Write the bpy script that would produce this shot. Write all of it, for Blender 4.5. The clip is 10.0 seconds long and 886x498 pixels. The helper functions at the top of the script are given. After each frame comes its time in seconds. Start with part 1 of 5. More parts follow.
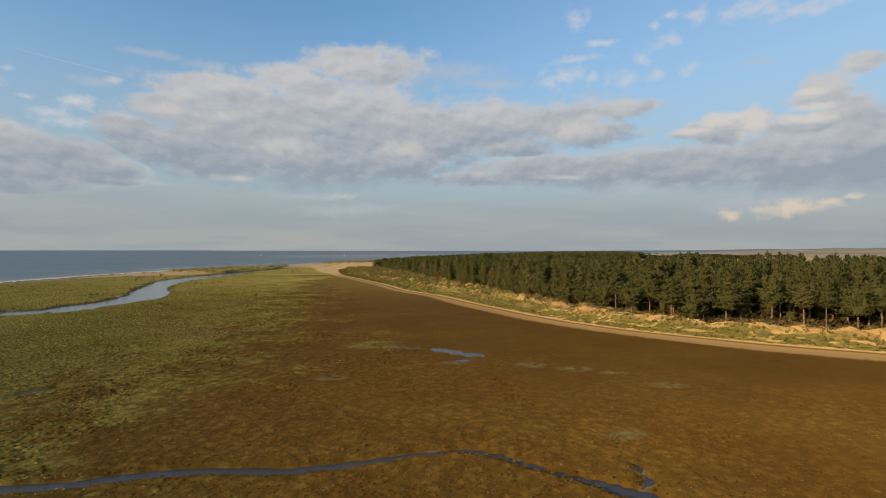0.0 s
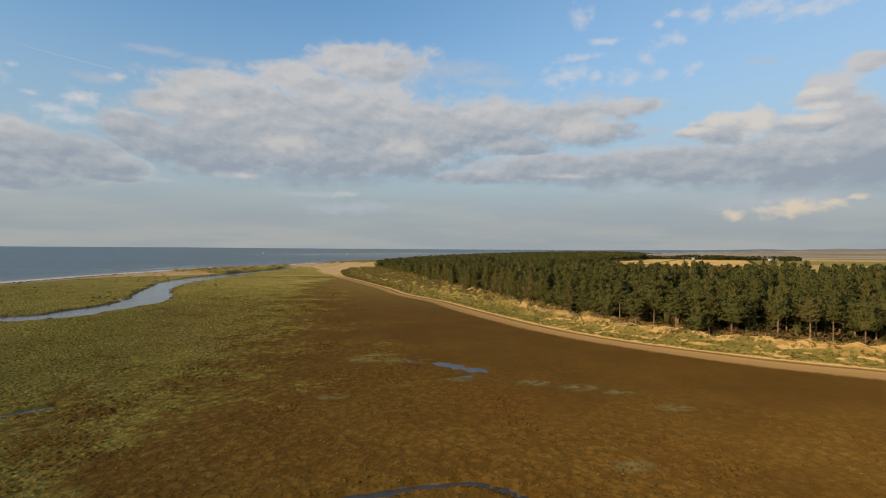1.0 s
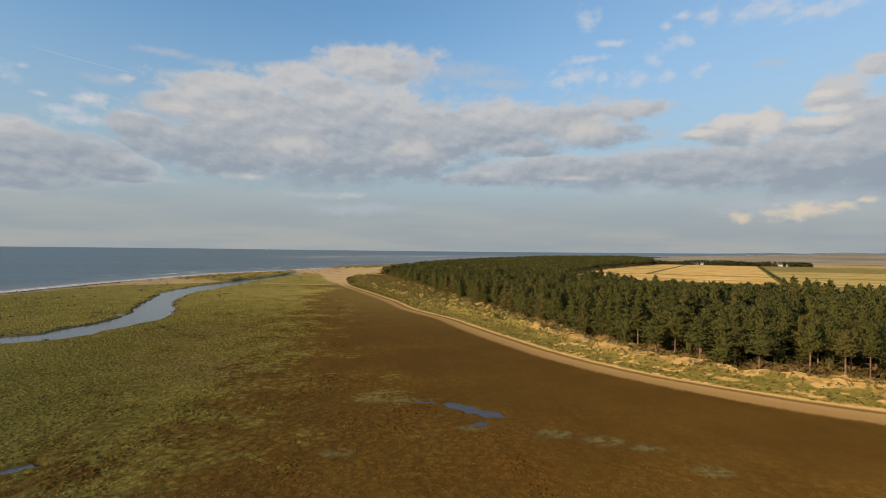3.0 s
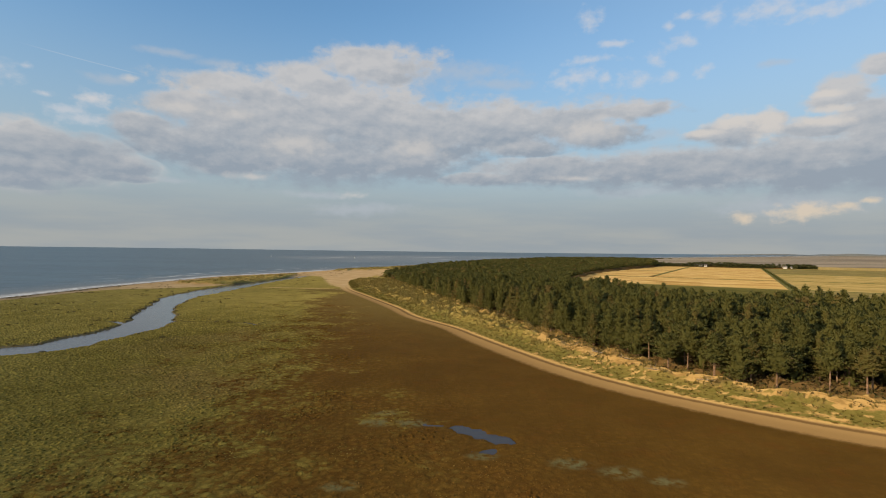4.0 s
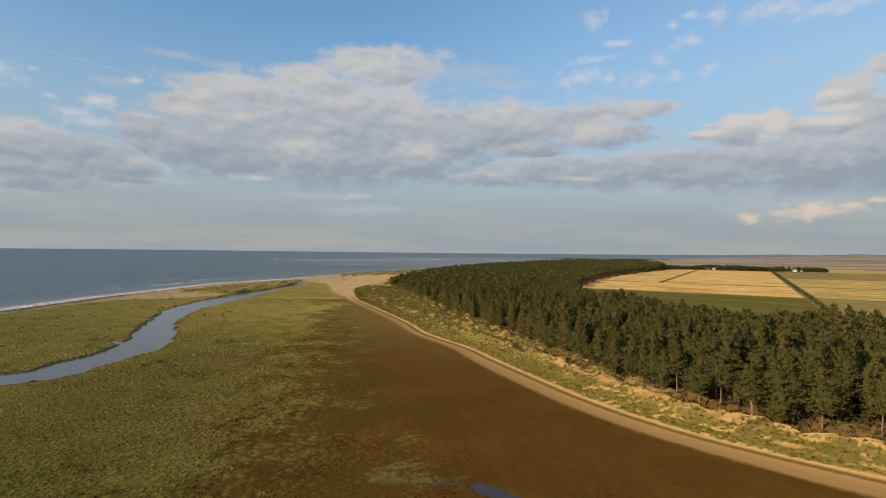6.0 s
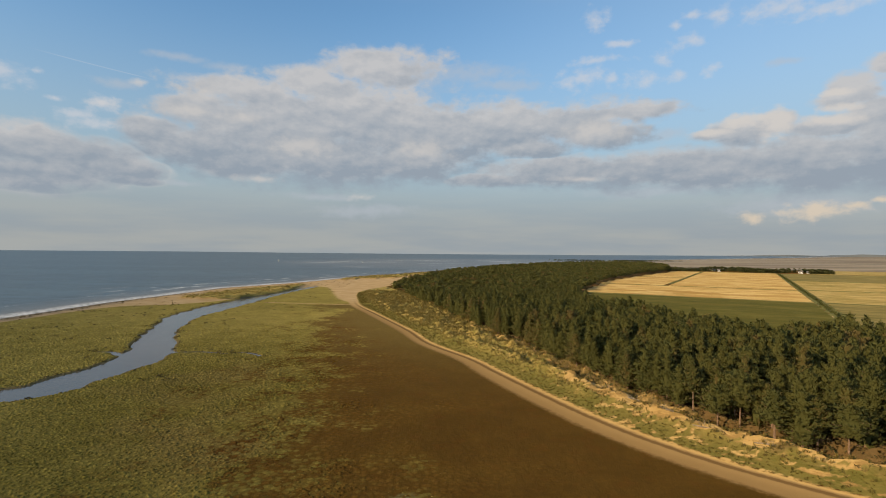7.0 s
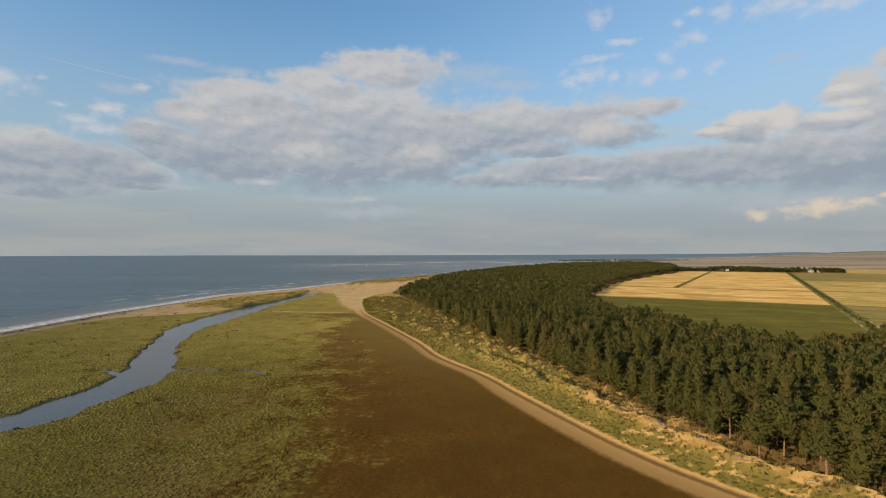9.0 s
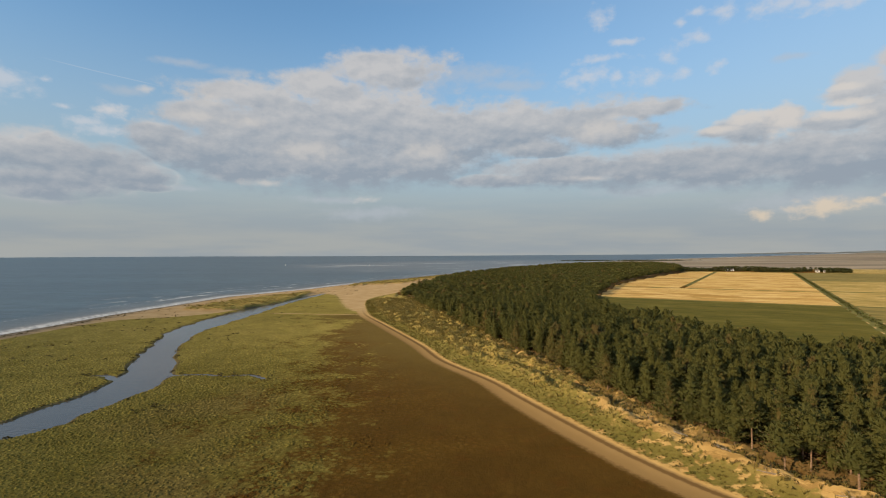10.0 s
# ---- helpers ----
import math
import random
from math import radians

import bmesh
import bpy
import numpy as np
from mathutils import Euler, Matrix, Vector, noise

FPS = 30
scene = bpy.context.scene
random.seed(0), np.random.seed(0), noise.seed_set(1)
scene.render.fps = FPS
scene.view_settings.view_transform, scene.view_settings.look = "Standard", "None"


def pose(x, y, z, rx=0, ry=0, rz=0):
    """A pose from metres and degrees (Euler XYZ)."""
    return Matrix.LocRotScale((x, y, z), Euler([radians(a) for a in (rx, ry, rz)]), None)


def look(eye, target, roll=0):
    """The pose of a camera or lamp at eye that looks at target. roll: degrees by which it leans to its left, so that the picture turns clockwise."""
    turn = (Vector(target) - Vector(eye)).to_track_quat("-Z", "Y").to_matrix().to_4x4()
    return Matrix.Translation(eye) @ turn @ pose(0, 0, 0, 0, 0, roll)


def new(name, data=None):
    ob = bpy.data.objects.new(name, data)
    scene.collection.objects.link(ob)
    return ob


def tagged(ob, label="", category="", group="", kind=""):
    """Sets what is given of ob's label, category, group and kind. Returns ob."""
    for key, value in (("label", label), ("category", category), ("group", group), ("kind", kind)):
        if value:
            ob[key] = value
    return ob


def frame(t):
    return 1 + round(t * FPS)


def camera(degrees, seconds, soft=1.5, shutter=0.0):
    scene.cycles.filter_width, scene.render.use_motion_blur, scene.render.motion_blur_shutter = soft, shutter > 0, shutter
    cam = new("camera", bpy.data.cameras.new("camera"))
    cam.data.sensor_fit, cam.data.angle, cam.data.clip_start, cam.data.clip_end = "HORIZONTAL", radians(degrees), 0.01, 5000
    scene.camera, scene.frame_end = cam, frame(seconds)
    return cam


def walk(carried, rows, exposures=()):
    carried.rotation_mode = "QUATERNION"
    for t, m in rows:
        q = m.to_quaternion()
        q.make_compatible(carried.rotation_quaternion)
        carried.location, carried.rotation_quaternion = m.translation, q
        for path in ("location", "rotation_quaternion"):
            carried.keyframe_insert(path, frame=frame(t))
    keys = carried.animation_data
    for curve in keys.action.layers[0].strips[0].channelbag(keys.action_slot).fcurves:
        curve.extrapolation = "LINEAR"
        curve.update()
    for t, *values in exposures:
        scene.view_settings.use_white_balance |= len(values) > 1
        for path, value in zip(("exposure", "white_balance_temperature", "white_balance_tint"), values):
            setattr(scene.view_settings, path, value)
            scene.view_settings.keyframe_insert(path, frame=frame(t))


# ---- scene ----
cam = camera(82.0, 10.0, soft=1.0)
# seconds, x, y, z, yaw, pitch, lean
PATH = [
    (0, 0.00, 0.00, 18.00, 0.00, 0.16, -0.03),
    (0.5, -0.08, 0.09, 19.33, 0.13, -0.15, 0.15),
    (1, -0.22, 0.87, 20.74, 0.25, -0.04, 0.31),
    (1.5, -0.45, 2.09, 22.10, 0.45, -0.01, 0.43),
    (2, -0.80, 3.46, 23.44, 0.37, 0.06, 0.44),
    (2.5, -1.06, 5.06, 24.76, 0.62, 0.11, 0.50),
    (4, -2.41, 10.15, 28.87, 1.10, 0.15, 0.66),
    (4.5, -2.90, 12.02, 30.24, 1.18, 0.16, 0.70),
    (5, -3.48, 14.05, 31.64, 1.33, 0.15, 0.72),
    (5.5, -4.20, 16.02, 33.15, 1.44, 0.18, 0.61),
    (7, -5.91, 22.15, 37.57, 1.86, 0.30, 0.44),
    (7.5, -6.56, 24.12, 38.96, 1.97, 0.40, 0.24),
    (8, -7.01, 26.26, 40.02, 2.14, 0.48, 0.04),
    (8.5, -7.72, 28.27, 40.80, 2.21, 0.40, -0.13),
    (9, -8.37, 30.36, 41.23, 2.30, 0.38, -0.21),
    (9.5, -8.65, 32.58, 41.23, 2.47, 0.47, -0.30),
    (10, -9.39, 35.26, 41.42, 2.59, 0.44, -0.32),
]
walk(cam, [(t, look((x, y, z), (x - math.sin(radians(a)) * math.cos(radians(p)), y + math.cos(radians(a)) * math.cos(radians(p)),
                               z + math.sin(radians(p))), r)) for t, x, y, z, a, p, r in PATH],
     exposures=[(0.0, 0.0), (10.0, 0.0)])


# ---------------------------------------------------------------- node helper
class Nodes:
    """Short hand for building node trees."""

    def __init__(self, tree):
        self.tree = tree

    def add(self, kind):
        return self.tree.nodes.new(kind)

    def put(self, socket, value):
        if isinstance(value, bpy.types.NodeSocket):
            self.tree.links.new(value, socket)
        elif value is not None:
            if socket.type == "RGBA" and len(value) == 3:
                value = (*value, 1.0)
            socket.default_value = value

    def fill(self, n, values):
        for i, v in enumerate(values):
            if v is not None:
                self.put(n.inputs[i], v)

    def math(self, op, a, b=None, c=None, clamp=False):
        n = self.add("ShaderNodeMath")
        n.operation, n.use_clamp = op, clamp
        self.fill(n, (a, b, c))
        return n.outputs[0]

    def vec(self, op, a, b=None, c=None):
        n = self.add("ShaderNodeVectorMath")
        n.operation = op
        self.fill(n, (a, b, c))
        return n.outputs["Value"] if op in ("LENGTH", "DOT_PRODUCT", "DISTANCE") else n.outputs[0]

    def noise(self, vector, scale, detail=4.0, rough=0.55, color=False):
        n = self.add("ShaderNodeTexNoise")
        for name, v in (("Vector", vector), ("Scale", scale), ("Detail", detail), ("Roughness", rough)):
            self.put(n.inputs[name], v)
        return n.outputs["Color" if color else "Fac"]

    def voronoi(self, vector, scale, out="Distance"):
        n = self.add("ShaderNodeTexVoronoi")
        self.put(n.inputs["Vector"], vector)
        self.put(n.inputs["Scale"], scale)
        return n.outputs[out]

    def span(self, value, lo, hi, to_lo=0.0, to_hi=1.0):
        n = self.add("ShaderNodeMapRange")
        n.interpolation_type = "SMOOTHSTEP"
        for name, v in (("Value", value), ("From Min", lo), ("From Max", hi), ("To Min", to_lo), ("To Max", to_hi)):
            self.put(n.inputs[name], v)
        return n.outputs["Result"]

    def mix(self, fac, a, b, blend="MIX"):
        n = self.add("ShaderNodeMix")
        n.data_type, n.blend_type = "RGBA", blend
        self.put(n.inputs[0], fac)
        self.put(n.inputs[6], a)
        self.put(n.inputs[7], b)
        return n.outputs[2]

    def attr(self, name):
        n = self.add("ShaderNodeAttribute")
        n.attribute_name = name
        return n.outputs["Fac"]

    def bump(self, height, strength, distance):
        n = self.add("ShaderNodeBump")
        self.put(n.inputs["Height"], height)
        self.put(n.inputs["Strength"], strength)
        self.put(n.inputs["Distance"], distance)
        return n.outputs["Normal"]

    def position(self):
        return self.add("ShaderNodeNewGeometry").outputs["Position"]


# ---------------------------------------------------------------- sky, clouds and sun
SUN_SIDE = -128.0   # degrees clockwise from straight ahead
SUN_HIGH = 19.0


def make_world():
    world = bpy.data.worlds.new("evening_sky")
    scene.world = world
    world.use_nodes = True
    world.node_tree.nodes.clear()
    g = Nodes(world.node_tree)
    ray = g.add("ShaderNodeTexCoord").outputs["Generated"]
    sep = g.add("ShaderNodeSeparateXYZ")
    g.put(sep.inputs[0], ray)
    x, y, z = sep.outputs
    side = g.math("DEGREES", g.math("ARCTAN2", x, y))
    high = g.math("DEGREES", g.math("ARCSINE", z))
    flat = g.add("ShaderNodeCombineXYZ")
    g.put(flat.inputs[0], side)
    g.put(flat.inputs[1], high)
    flat = flat.outputs[0]

    sky = g.add("ShaderNodeTexSky")
    sky.sky_type, sky.sun_disc = "NISHITA", False
    sky.sun_elevation, sky.sun_rotation = radians(SUN_HIGH), radians(SUN_SIDE)
    sky.altitude, sky.air_density, sky.dust_density, sky.ozone_density = 20.0, 1.0, 1.0, 2.0
    clear = g.mix(1.0, sky.outputs[0], (0.146, 0.186, 0.197), "MULTIPLY")
    # grey sea haze that thickens towards the horizon, in faint long streaks
    streak = g.noise(g.vec("MULTIPLY", flat, (0.055, 0.42, 1.0)), 1.0, 4.0, 0.55)
    clear = g.mix(g.span(high, 1.0, 26.0, 1.0, 0.0), clear, (0.35, 0.42, 0.46))
    clear = g.mix(g.span(side, -15.0, 45.0, 0.0, 0.34), clear, (0.40, 0.485, 0.545))
    hazy = g.mix(g.span(streak, 0.35, 0.65), (0.31, 0.345, 0.37), (0.385, 0.395, 0.38))
    clear = g.mix(g.span(high, 0.0, 9.5, 0.9, 0.0), clear, hazy)

    # the clouds: soft ellipses (side, high, half width, half height), frayed by noise
    wide = g.vec("MULTIPLY", flat, (0.58, 1.0, 1.0))
    warp = g.vec("SUBTRACT", g.noise(wide, 0.2, 4.0, 0.5, color=True), (0.5, 0.5, 0.5))
    bent = g.vec("MULTIPLY_ADD", warp, (3.4, 1.7, 0.0), flat)

    def bank(blobs, soft, shaded=False):
        """Distance to the union of the lumps and, if asked for, how far up and sunward on its lump a place lies."""
        near, light, share = None, None, None
        for a, e, ra, re in blobs:
            q = g.vec("MULTIPLY_ADD", bent, (1 / ra, 1 / re, 0.0), (-a / ra, -e / re, 0.0))
            d = g.vec("LENGTH", q)
            near = d if near is None else g.math("SMOOTH_MIN", near, d, soft)
            if shaded:
                w = g.math("POWER", g.math("MAXIMUM", g.math("SUBTRACT", 1.35, d), 0.02), 2.0)
                v = g.math("MULTIPLY", w, g.vec("DOT_PRODUCT", q, (-0.25, 0.8, 0.0)))
                light = v if light is None else g.math("ADD", light, v)
                share = w if share is None else g.math("ADD", share, w)
        return (near, g.math("DIVIDE", light, share)) if shaded else near

    main, main_lit = bank([(-9.0, 19.9, 5.7, 1.8), (-15.4, 17.8, 4.8, 1.5), (-22.8, 16.1, 6.6, 1.5), (-28.1, 13.9, 3.5, 1.2), (-31.7, 11.6, 2.7, 1.2), (-27.5, 10.6, 5.4, 1.8),
                          (-20.0, 13.0, 9.1, 3.3), (-11.7, 14.8, 9.1, 3.4), (-15.3, 9.9, 10.1, 2.4), (-4.1, 13.0, 8.5, 3.5), (-6.6, 9.7, 6.9, 1.6), (4.1, 13.5, 7.5, 2.5),
                          (12.1, 14.0, 6.3, 1.9), (19.4, 14.5, 4.0, 0.95), (7.9, 11.4, 4.3, 0.97), (15.1, 12.5, 4.1, 1.2), (-22.7, 8.9, 4.9, 1.3)], 0.2, True)
    rest, rest_lit = bank([(-41.2, 9.1, 4.1, 1.6), (-38.1, 8.7, 4.5, 1.6), (-34.6, 7.7, 3.5, 1.1), (-40.0, 6.6, 4.6, 1.3), (-33.1, 6.7, 2.1, 0.43)] +
                          [(4.8, 8.1, 5.6, 0.62), (12.2, 9.0, 8.4, 1.5), (20.8, 8.7, 8.2, 1.6), (28.0, 8.2, 6.8, 1.8), (34.4, 8.5, 5.9, 2.4), (38.9, 9.1, 3.5, 2.9),
                          (38.7, 11.9, 2.6, 1.9), (37.3, 14.2, 2.3, 1.2), (35.8, 13.6, 1.9, 0.72), (39.6, 15.9, 1.5, 0.8), (29.0, 11.6, 3.2, 1.3), (26.3, 11.4, 2.4, 0.54),
                          (34.8, 11.5, 2.9, 0.89), (30.9, 11.9, 1.6, 1.1)], 0.2, True)
    small = bank([(14.7, 23.7, 0.9, 0.93), (26.9, 22.6, 1.0, 0.58), (23.7, 20.7, 1.2, 0.46), (14.8, 20.0, 1.9, 0.32), (13.3, 18.4, 2.0, 0.78), (18.8, 17.8, 1.0, 0.76),
                          (22.1, 17.7, 0.9, 0.48), (17.3, 21.3, 0.9, 0.26), (25.6, 18.0, 0.6, 0.41), (31.7, 22.1, 2.0, 0.83), (36.1, 21.1, 2.2, 0.49), (24.6, 23.0, 0.8, 0.34),
                          (22.8, 22.4, 0.4, 0.3), (21.0, 19.7, 0.7, 0.52), (16.3, 18.0, 0.5, 0.55), (-43.4, 14.8, 1.7, 0.85), (-39.3, 13.4, 0.6, 0.24), (-37.7, 12.2, 1.5, 0.34),
                          (-35.7, 13.4, 1.0, 0.69), (-36.2, 11.6, 1.9, 0.45), (-40.3, 15.4, 0.4, 0.23)], 0.1)
    veil = bank([(0.2, 19.1, 5.7, 1), (4.7, 17.9, 3.5, 0.63), (-29.6, 18.6, 2.5, 0.35), (-25.0, 18.2, 2.1, 0.47), (-34.3, 15.5, 1.8, 0.4), (-27.9, 16.5, 2.3, 0.47),
                          (33.1, 4.5, 6.1, 1), (-15.2, 5.8, 4.2, 0.31), (32.1, 17.3, 1.3, 0.29), (-4.2, 18.8, 3.2, 1.7), (-10.3, 4.4, 4.9, 0.62), (20.3, 6.4, 6.6, 0.58), (21.3, 12.0, 2.2, 0.6), (-29.0, 6.9, 1.9, 0.3)], 0.1)
    # sunlit heads and crests
    bright = bank([(-27.3, 15.5, 1.8, 0.58), (-28.7, 13.7, 2.3, 0.37), (-35.7, 13.5, 1.0, 0.45), (-32.7, 15.8, 0.6, 0.25), (-17.6, 11.2, 2.9, 0.9),
                   (-4.4, 11.2, 2.4, 0.95), (-21.6, 7.3, 1.7, 0.29), (15.2, 13.2, 2.9, 0.85), (13.4, 8.0, 2.4, 0.24), (-11.4, 5.8, 1.0, 0.25), (-23.3, 13.8, 1.4, 0.44)], 0.05)
    heads = bank([(28.9, 12.6, 2.6, 0.7), (31.0, 12.1, 1.3, 1.3), (26.0, 11.6, 1.8, 0.38), (35.2, 12.1, 2.6, 0.42), (36.0, 13.0, 1.8, 0.28), (35.8, 14.3, 1.6, 0.3)], 0.05)
    low = bank([(34.5, 3.8, 2.2, 0.67), (29.6, 3.4, 0.8, 0.38), (37.2, 4.1, 1.0, 0.25), (38.6, 4.5, 0.6, 0.24)], 0.05)

    here = g.noise(wide, 0.40, 7.0, 0.58)
    lit = g.noise(g.vec("ADD", wide, (-0.22, 0.6, 0.0)), 0.40, 7.0, 0.54)
    curl = g.math("SUBTRACT", g.noise(g.vec("MULTIPLY", flat, (0.7, 1.0, 1.0)), 1.1, 5.0, 0.55), 0.5)
    fray = g.math("SUBTRACT", here, 0.5)
    big = g.math("MINIMUM", main, rest)
    # the sky goes on with the same broken cloud beyond the view
    wild = g.span(g.noise(g.vec("MULTIPLY", ray, (1.0, 1.0, 2.6)), 2.2, 5.0, 0.55), 0.5, 0.62)
    out_side = g.math("MAXIMUM", g.span(g.math("ABSOLUTE", side), 46.0, 58.0), g.span(high, 25.0, 34.0))
    wild = g.math("MULTIPLY", g.math("MULTIPLY", wild, out_side), g.span(high, 0.0, 6.0))

    shape = g.math("MULTIPLY_ADD", curl, 0.75, g.math("MULTIPLY_ADD", fray, 1.7, big))
    # crisp heads, soft trailing undersides
    thick = g.span(shape, g.span(high, 6.0, 15.0, 1.75, 1.42), 0.70)
    thin = g.span(g.math("MULTIPLY_ADD", curl, 4.0, small), 1.9, -0.3, 0.0, 0.62)
    wisp = g.span(g.math("MULTIPLY_ADD", curl, 1.8, veil), 1.6, 0.0, 0.0, 0.50)
    crest = g.span(g.math("MULTIPLY_ADD", curl, 3.0, g.math("MULTIPLY_ADD", fray, 1.4, bright)), 1.9, -0.2, 0.0, 0.62)
    crest = g.math("MAXIMUM", crest, g.span(g.math("MULTIPLY_ADD", curl, 2.2, heads), 1.5, 0.3, 0.0, 0.85))
    ember = g.span(g.math("MULTIPLY_ADD", curl, 3.2, low), 1.7, 0.1, 0.0, 0.80)
    body = g.math("MAXIMUM", thick, wild)

    # grey-lavender undersides, paler lumpy tops
    on_main = g.span(g.math("SUBTRACT", rest, main), -0.15, 0.15)
    lump = g.math("ADD", g.math("MULTIPLY", on_main, main_lit), g.math("MULTIPLY", g.math("SUBTRACT", 1.0, on_main), rest_lit))
    upper, lower = g.span(high, 8.0, 19.5), g.span(high, 6.5, 15.5)
    rise = g.math("ADD", g.math("MULTIPLY", on_main, upper), g.math("MULTIPLY", g.math("SUBTRACT", 1.0, on_main), lower))
    relief = g.math("MULTIPLY", g.math("SUBTRACT", here, lit), 1.7)
    relief = g.math("MULTIPLY_ADD", curl, 0.35, relief)
    relief = g.math("MULTIPLY_ADD", lump, 0.34, relief)
    edge = g.span(shape, 0.5, 1.2, 0.0, 0.16)
    glow = g.math("ADD", g.math("ADD", relief, edge), g.math("MULTIPLY_ADD", rise, 0.62, 0.18), clamp=True)
    cloud = g.mix(glow, (0.296, 0.344, 0.405), (0.560, 0.550, 0.548))
    color = g.mix(wisp, clear, (0.47, 0.505, 0.555))
    color = g.mix(g.math("MULTIPLY", body, 0.94), color, cloud)
    color = g.mix(crest, color, (0.65, 0.612, 0.575))
    color = g.mix(thin, color, (0.62, 0.625, 0.655))
    color = g.mix(ember, color, (0.72, 0.60, 0.46))
    # a faint vapour trail
    trail = g.math("ABSOLUTE", g.math("SUBTRACT", high, g.math("MULTIPLY_ADD", side, -0.0892, 13.36)))
    trail = g.math("MULTIPLY", g.span(trail, 0.0, 0.08, 1.0, 0.0), g.math("MULTIPLY", g.span(side, -41.5, -38.0), g.span(side, -33.5, -31.5, 1.0, 0.0)))
    color = g.mix(g.math("MULTIPLY", trail, 0.22), color, (0.62, 0.65, 0.70))

    back = g.add("ShaderNodeBackground")
    g.put(back.inputs[0], color)
    g.put(back.inputs[1], 1.0)
    out = g.add("ShaderNodeOutputWorld")
    g.put(out.inputs[0], back.outputs[0])


make_world()
sun = new("sun", bpy.data.lights.new("sun", "SUN"))
sun.data.energy, sun.data.angle, sun.data.color = 4.9, radians(0.6), (1.0, 0.77, 0.47)
sun.matrix_world = look((200 * math.sin(radians(SUN_SIDE)), 200 * math.cos(radians(SUN_SIDE)), 200 * math.tan(radians(SUN_HIGH))), (0, 0, 0))


# ---------------------------------------------------------------- materials
def material(name):
    m = bpy.data.materials.new(name)
    m.use_nodes = True
    m.node_tree.nodes.clear()
    g = Nodes(m.node_tree)
    shader = g.add("ShaderNodeBsdfPrincipled")
    out = g.add("ShaderNodeOutputMaterial")
    g.put(out.inputs[0], shader.outputs[0])
    return m, g, shader


def finish(g, shader, color, rough=0.9, normal=None, spec=0.2):
    g.put(shader.inputs["Base Color"], color)
    g.put(shader.inputs["Roughness"], rough)
    g.put(shader.inputs["Specular IOR Level"], spec)
    if rough is not None and rough > 0.7:
        g.put(shader.inputs["Diffuse Roughness"], 0.9)
    if normal is not None:
        g.put(shader.inputs["Normal"], normal)


